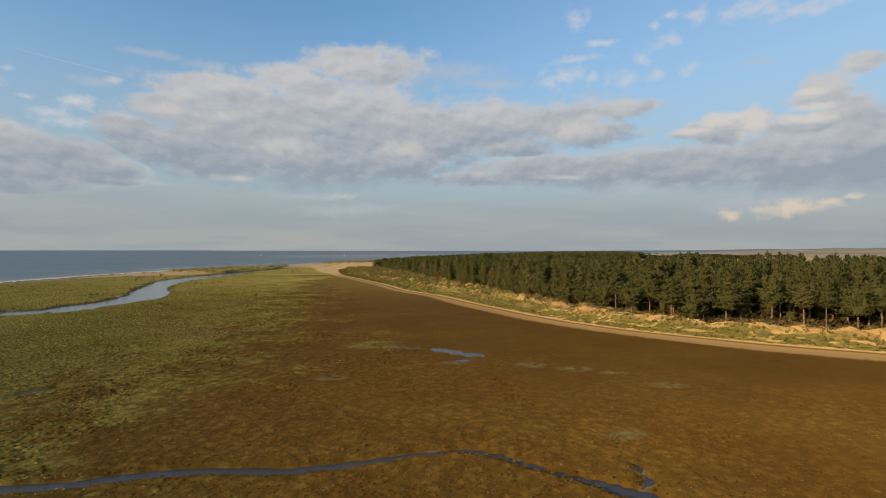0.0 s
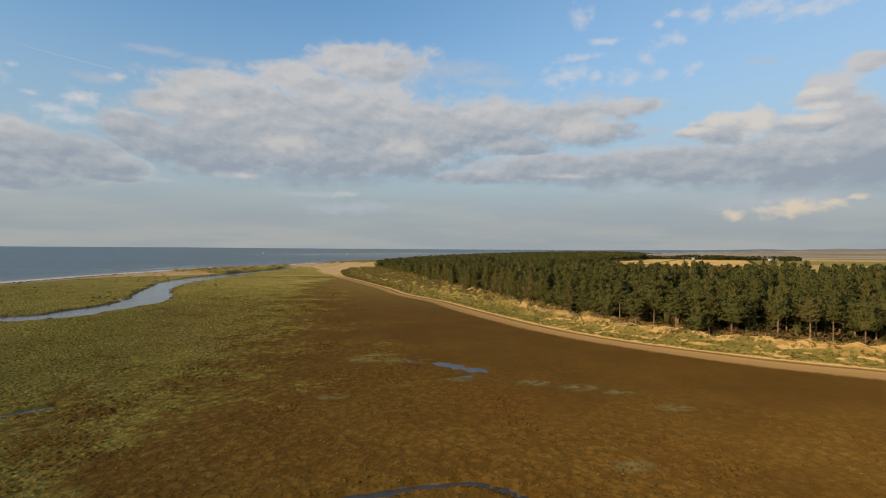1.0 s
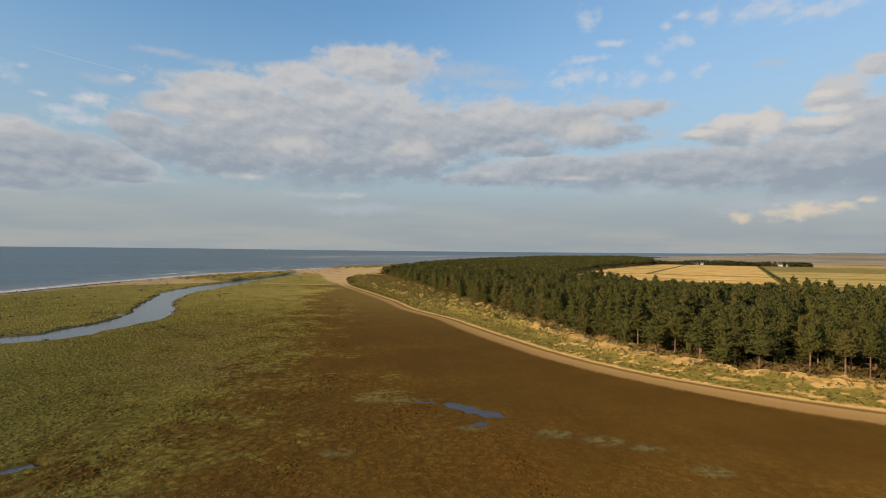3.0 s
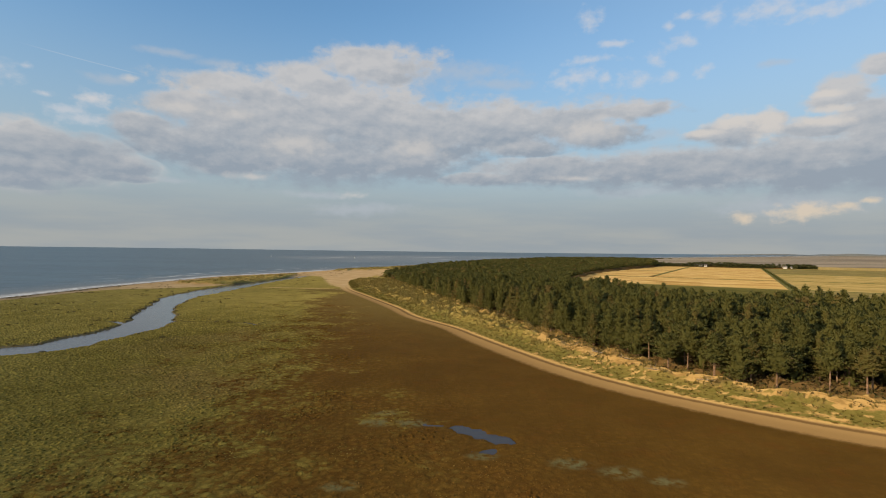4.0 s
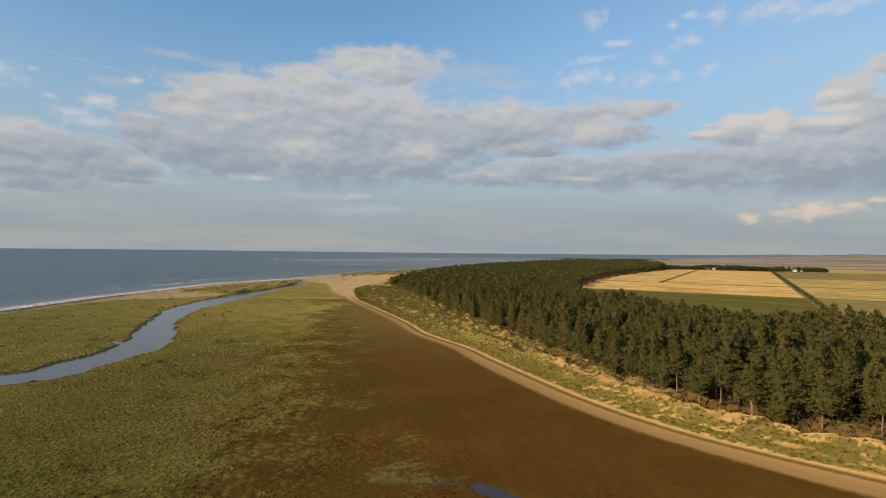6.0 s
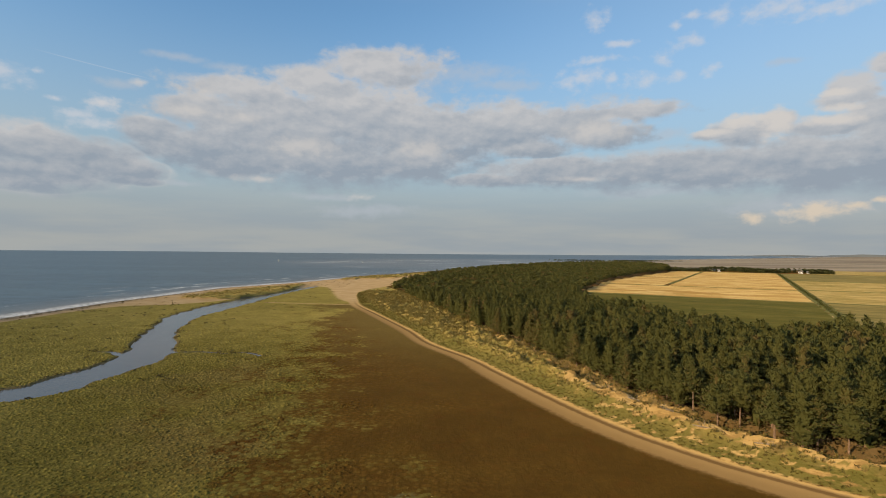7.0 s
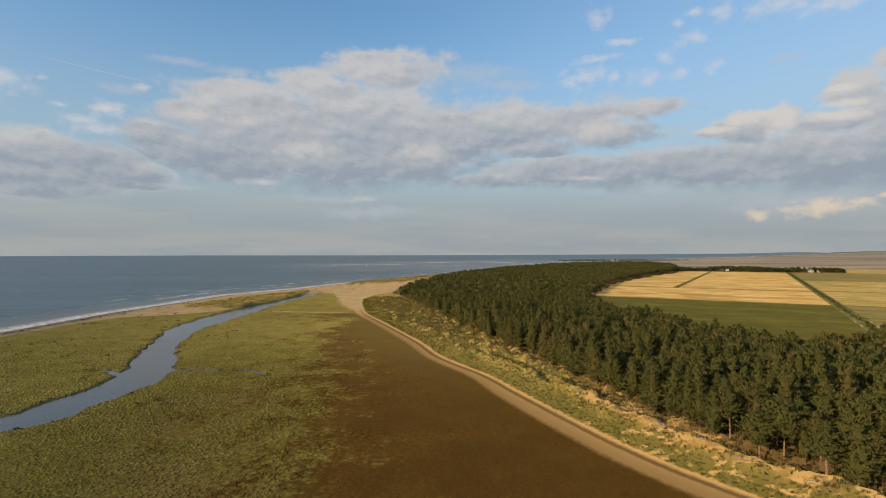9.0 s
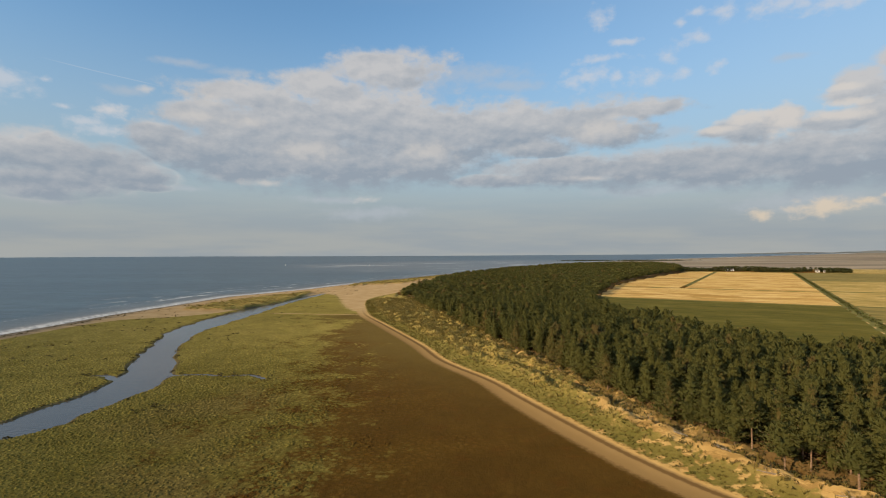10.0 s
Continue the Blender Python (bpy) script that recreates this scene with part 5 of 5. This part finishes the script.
    k = ((np.abs(z["creek"] - 1.5) < 1.3) & (x < -70) & (rng.random(len(x)) < 0.3) | (np.abs(z["inland"] - 12) < 4) & (y < 400) & (rng.random(len(x)) < 0.35)
         | z["is_spit"] & (waves(x, y, 13, 46) > 0.15) & (rng.random(len(x)) < 0.22) | (np.hypot(x + 93, (y - 169) * 1.2) < 6) & (rng.random(len(x)) < 0.8)
         | (z["green"] > 0.8) & (x < -120) & (waves(x, y, 40, 45) > 0.1) & (rng.random(len(x)) < 0.10)) & (z["inland"] > 7) & (z["creek"] > 0.3)
    n = int(k.sum())
    places = np.column_stack([x[k], y[k], z["h"][k] - 0.05, rng.uniform(0, 6.28, n), rng.uniform(0.6, 1.5, n), rng.uniform(0.5, 1.3, n)])
    scatter_joined("shore_scrub", WRACK, [clump(90 + i, 16, 0.8, 0.45, 0.5) for i in range(4)], places, "dark scrub tufts along creek and shore", "scrub")
    # hedged ditches between the fields
    hedge = []
    for u0, v0, u1, v1, gap, big in ((4, -300, 4, 690, 0.8, 0.75), (-127, 190, -127, 690, 1.3, 0.5), (-320, -3, 0, -3, 3.0, 0.3), (-330, 151.5, 0, 151.5, 3.0, 0.3)):
        for t in np.arange(0, 1, gap / math.hypot(u1 - u0, v1 - v0)):
            a, b = field_point(u0 + (u1 - u0) * t + rng.normal() * 1.4 * big, v0 + (v1 - v0) * t + rng.normal() * 1.2 * big)
            hedge.append((a, b, -0.1, rng.uniform(0, 6.28), big * rng.uniform(1.2, 2.2), big * rng.uniform(0.8, 1.7)))
    scatter_joined("ditch_hedge", REED, [clump(100 + i, 18, 1.1, 0.8, 0.8) for i in range(3)], np.array(hedge), "dark green reedy hedge along the field ditches", "hedge")


# ---------------------------------------------------------------- small far things
def box(bm, x0, x1, y0, y1, z0, z1):
    m = Matrix.Translation(((x0 + x1) / 2, (y0 + y1) / 2, (z0 + z1) / 2)) @ Matrix.Diagonal((x1 - x0, y1 - y0, z1 - z0, 1))
    bmesh.ops.create_cube(bm, size=1.0, matrix=m)


def make_house(x, y, turn, long, deep, eaves):
    house = new("house")
    house.matrix_world = pose(x, y, 0, 0, 0, turn)
    bm = bmesh.new()
    box(bm, -long / 2, long / 2, -deep / 2, deep / 2, 0, eaves)
    part("wall", bm, WHITEWASH, house, "whitewashed wall")
    bm = bmesh.new()
    top = eaves + deep * 0.42
    p = [bm.verts.new(v) for v in ((-long / 2 - 0.3, -deep / 2 - 0.4, eaves), (long / 2 + 0.3, -deep / 2 - 0.4, eaves), (long / 2 + 0.3, deep / 2 + 0.4, eaves),
                                   (-long / 2 - 0.3, deep / 2 + 0.4, eaves), (-long / 2 - 0.3, 0, top), (long / 2 + 0.3, 0, top))]
    for f in ((0, 1, 5, 4), (2, 3, 4, 5), (0, 4, 3), (1, 2, 5), (3, 2, 1, 0)):
        bm.faces.new([p[i] for i in f])
    roof = part("roof", bm, ROOF, house, "grey pitched roof")
    bm = bmesh.new()
    box(bm, long * 0.3, long * 0.3 + 0.9, -0.4, 0.5, top - 0.8, top + 1.1)
    part("chimney", bm, ROOF, roof)
    for k in range(3):
        cx = -long / 2 + long * (k + 0.5) / 3
        bm = bmesh.new()
        box(bm, cx - 0.6, cx + 0.6, -deep / 2 - 0.06, -deep / 2 + 0.06, 1.0, 2.3)
        part("window", bm, DARK, house)
    tagged(house, "small white house among the trees behind the fields", "house", "houses by the fields")


def make_boat(x, y, turn):
    boat = new("sailing_boat")
    far = math.hypot(x, y)
    level = -0.55 + 14.2 * max(0, (far - 1500) / 3400) ** 2
    boat.matrix_world = pose(x, y, level, 0, 0, turn) @ Matrix.Diagonal((0.7, 0.7, 0.7, 1))
    k = np.linspace(-1, 1, 9)
    v = np.concatenate([np.column_stack([k * 4.2, s * 1.25 * (1 - k ** 2) ** 0.6, np.full(9, z)]) for s, z in ((-1, 0.9), (-0.45, -0.3), (0.45, -0.3), (1, 0.9))])
    i = np.arange(8)
    f = np.concatenate([np.stack([i + 9 * r, i + 9 * r + 1, i + 9 * (r + 1) + 1, i + 9 * (r + 1)], 1) for r in range(3)] + [np.stack([i, i + 27, i + 28, i + 1], 1)])
    part("hull", mesh_of("hull", v, f, SAILCLOTH, True), None, boat, "white hull")
    part("mast", mesh_of("mast", *tube([(0.6, 0, 0.5), (0.6, 0, 6), (0.6, 0, 11)], [0.08, 0.07, 0.04], 6), DRIFT), None, boat)
    bm = bmesh.new()
    rows = [[bm.verts.new((0.5 - (1 - t) * 3.6 * s, 0.35 * math.sin(3.14 * s) * (1 - t), 1.6 + 9.0 * t)) for s in np.linspace(0, 1, 5)] for t in np.linspace(0, 0.98, 6)]
    for a, b in zip(rows[:-1], rows[1:]):
        for j in range(4):
            bm.faces.new((a[j], a[j + 1], b[j + 1], b[j]))
    bmesh.ops.solidify(bm, geom=bm.faces[:], thickness=0.03)
    part("sail", bm, SAILCLOTH, boat, "white sail")
    tagged(boat, "small white sailing boat out on the sea", "sailing boat", "boats on the sea")


def make_log(x, y, turn, length, seed):
    rng = np.random.default_rng(seed)
    h = float(heights([x], [y])["h"][0])
    s = np.linspace(-0.5, 0.5, 7)
    path = np.column_stack([s * length, 0.25 * np.sin(s * 5 + seed), 0.10 + 0.06 * rng.random(7)])
    pieces = [tube(path, 0.14 * (1.1 - np.abs(s)), 6)]
    for k in range(4):
        a = path[1 + k]
        pieces.append(tube([a, a + (0.3, rng.normal() * 0.5, 0.5), a + (0.7, rng.normal() * 0.9, 0.8)], [0.06, 0.04, 0.02], 4))
    ob = new("fallen_branch", mesh_of("fallen_branch", *join(pieces), DRIFT, True))
    ob.matrix_world = pose(x, y, h - 0.02, 0, 0, turn)
    tagged(ob, "grey weathered fallen branch on the sandy dune", "branch", "fallen branches on the dunes")


def make_ridge():
    """Low uplands on the horizon, distance haze put into their blue-grey colour."""
    xs, ys = np.linspace(1700, 4900, 90), np.linspace(4560, 4900, 8)
    x, y, quads = sheet(xs, ys)
    up = step(x, 2300, 3700) * (0.65 + 0.35 * waves(x, y * 0, 900, 81)) * np.sin(np.clip((y - 4560) / 340, 0, 1) * np.pi / 2)
    z = 13.5 * np.clip((np.hypot(x, y) - 1500) / 3400, 0, 1.2) ** 2 + 27 * up
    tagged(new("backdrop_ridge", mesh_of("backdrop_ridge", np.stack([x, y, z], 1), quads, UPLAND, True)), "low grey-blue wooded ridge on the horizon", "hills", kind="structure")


make_ridge()
make_wood()
make_plants()
make_house(538, 1135, -25, 10, 6, 3.4)
make_house(667, 1050, -28, 7, 5, 2.9)
make_house(679, 1045, -28, 6, 5, 2.7)
make_house(548, 1130, -25, 6, 5, 2.7)
make_boat(-320, 1660, 20)
make_boat(-640, 1790, -30)
for n, (bx, by, bt, bl) in enumerate(((44.5, 128, 140, 5), (41, 139, 110, 4), (36, 149, 120, 6), (33.5, 158, 95, 4), (30, 171, 115, 5), (52, 120, 150, 4))):
    make_log(bx, by, bt, bl, n)
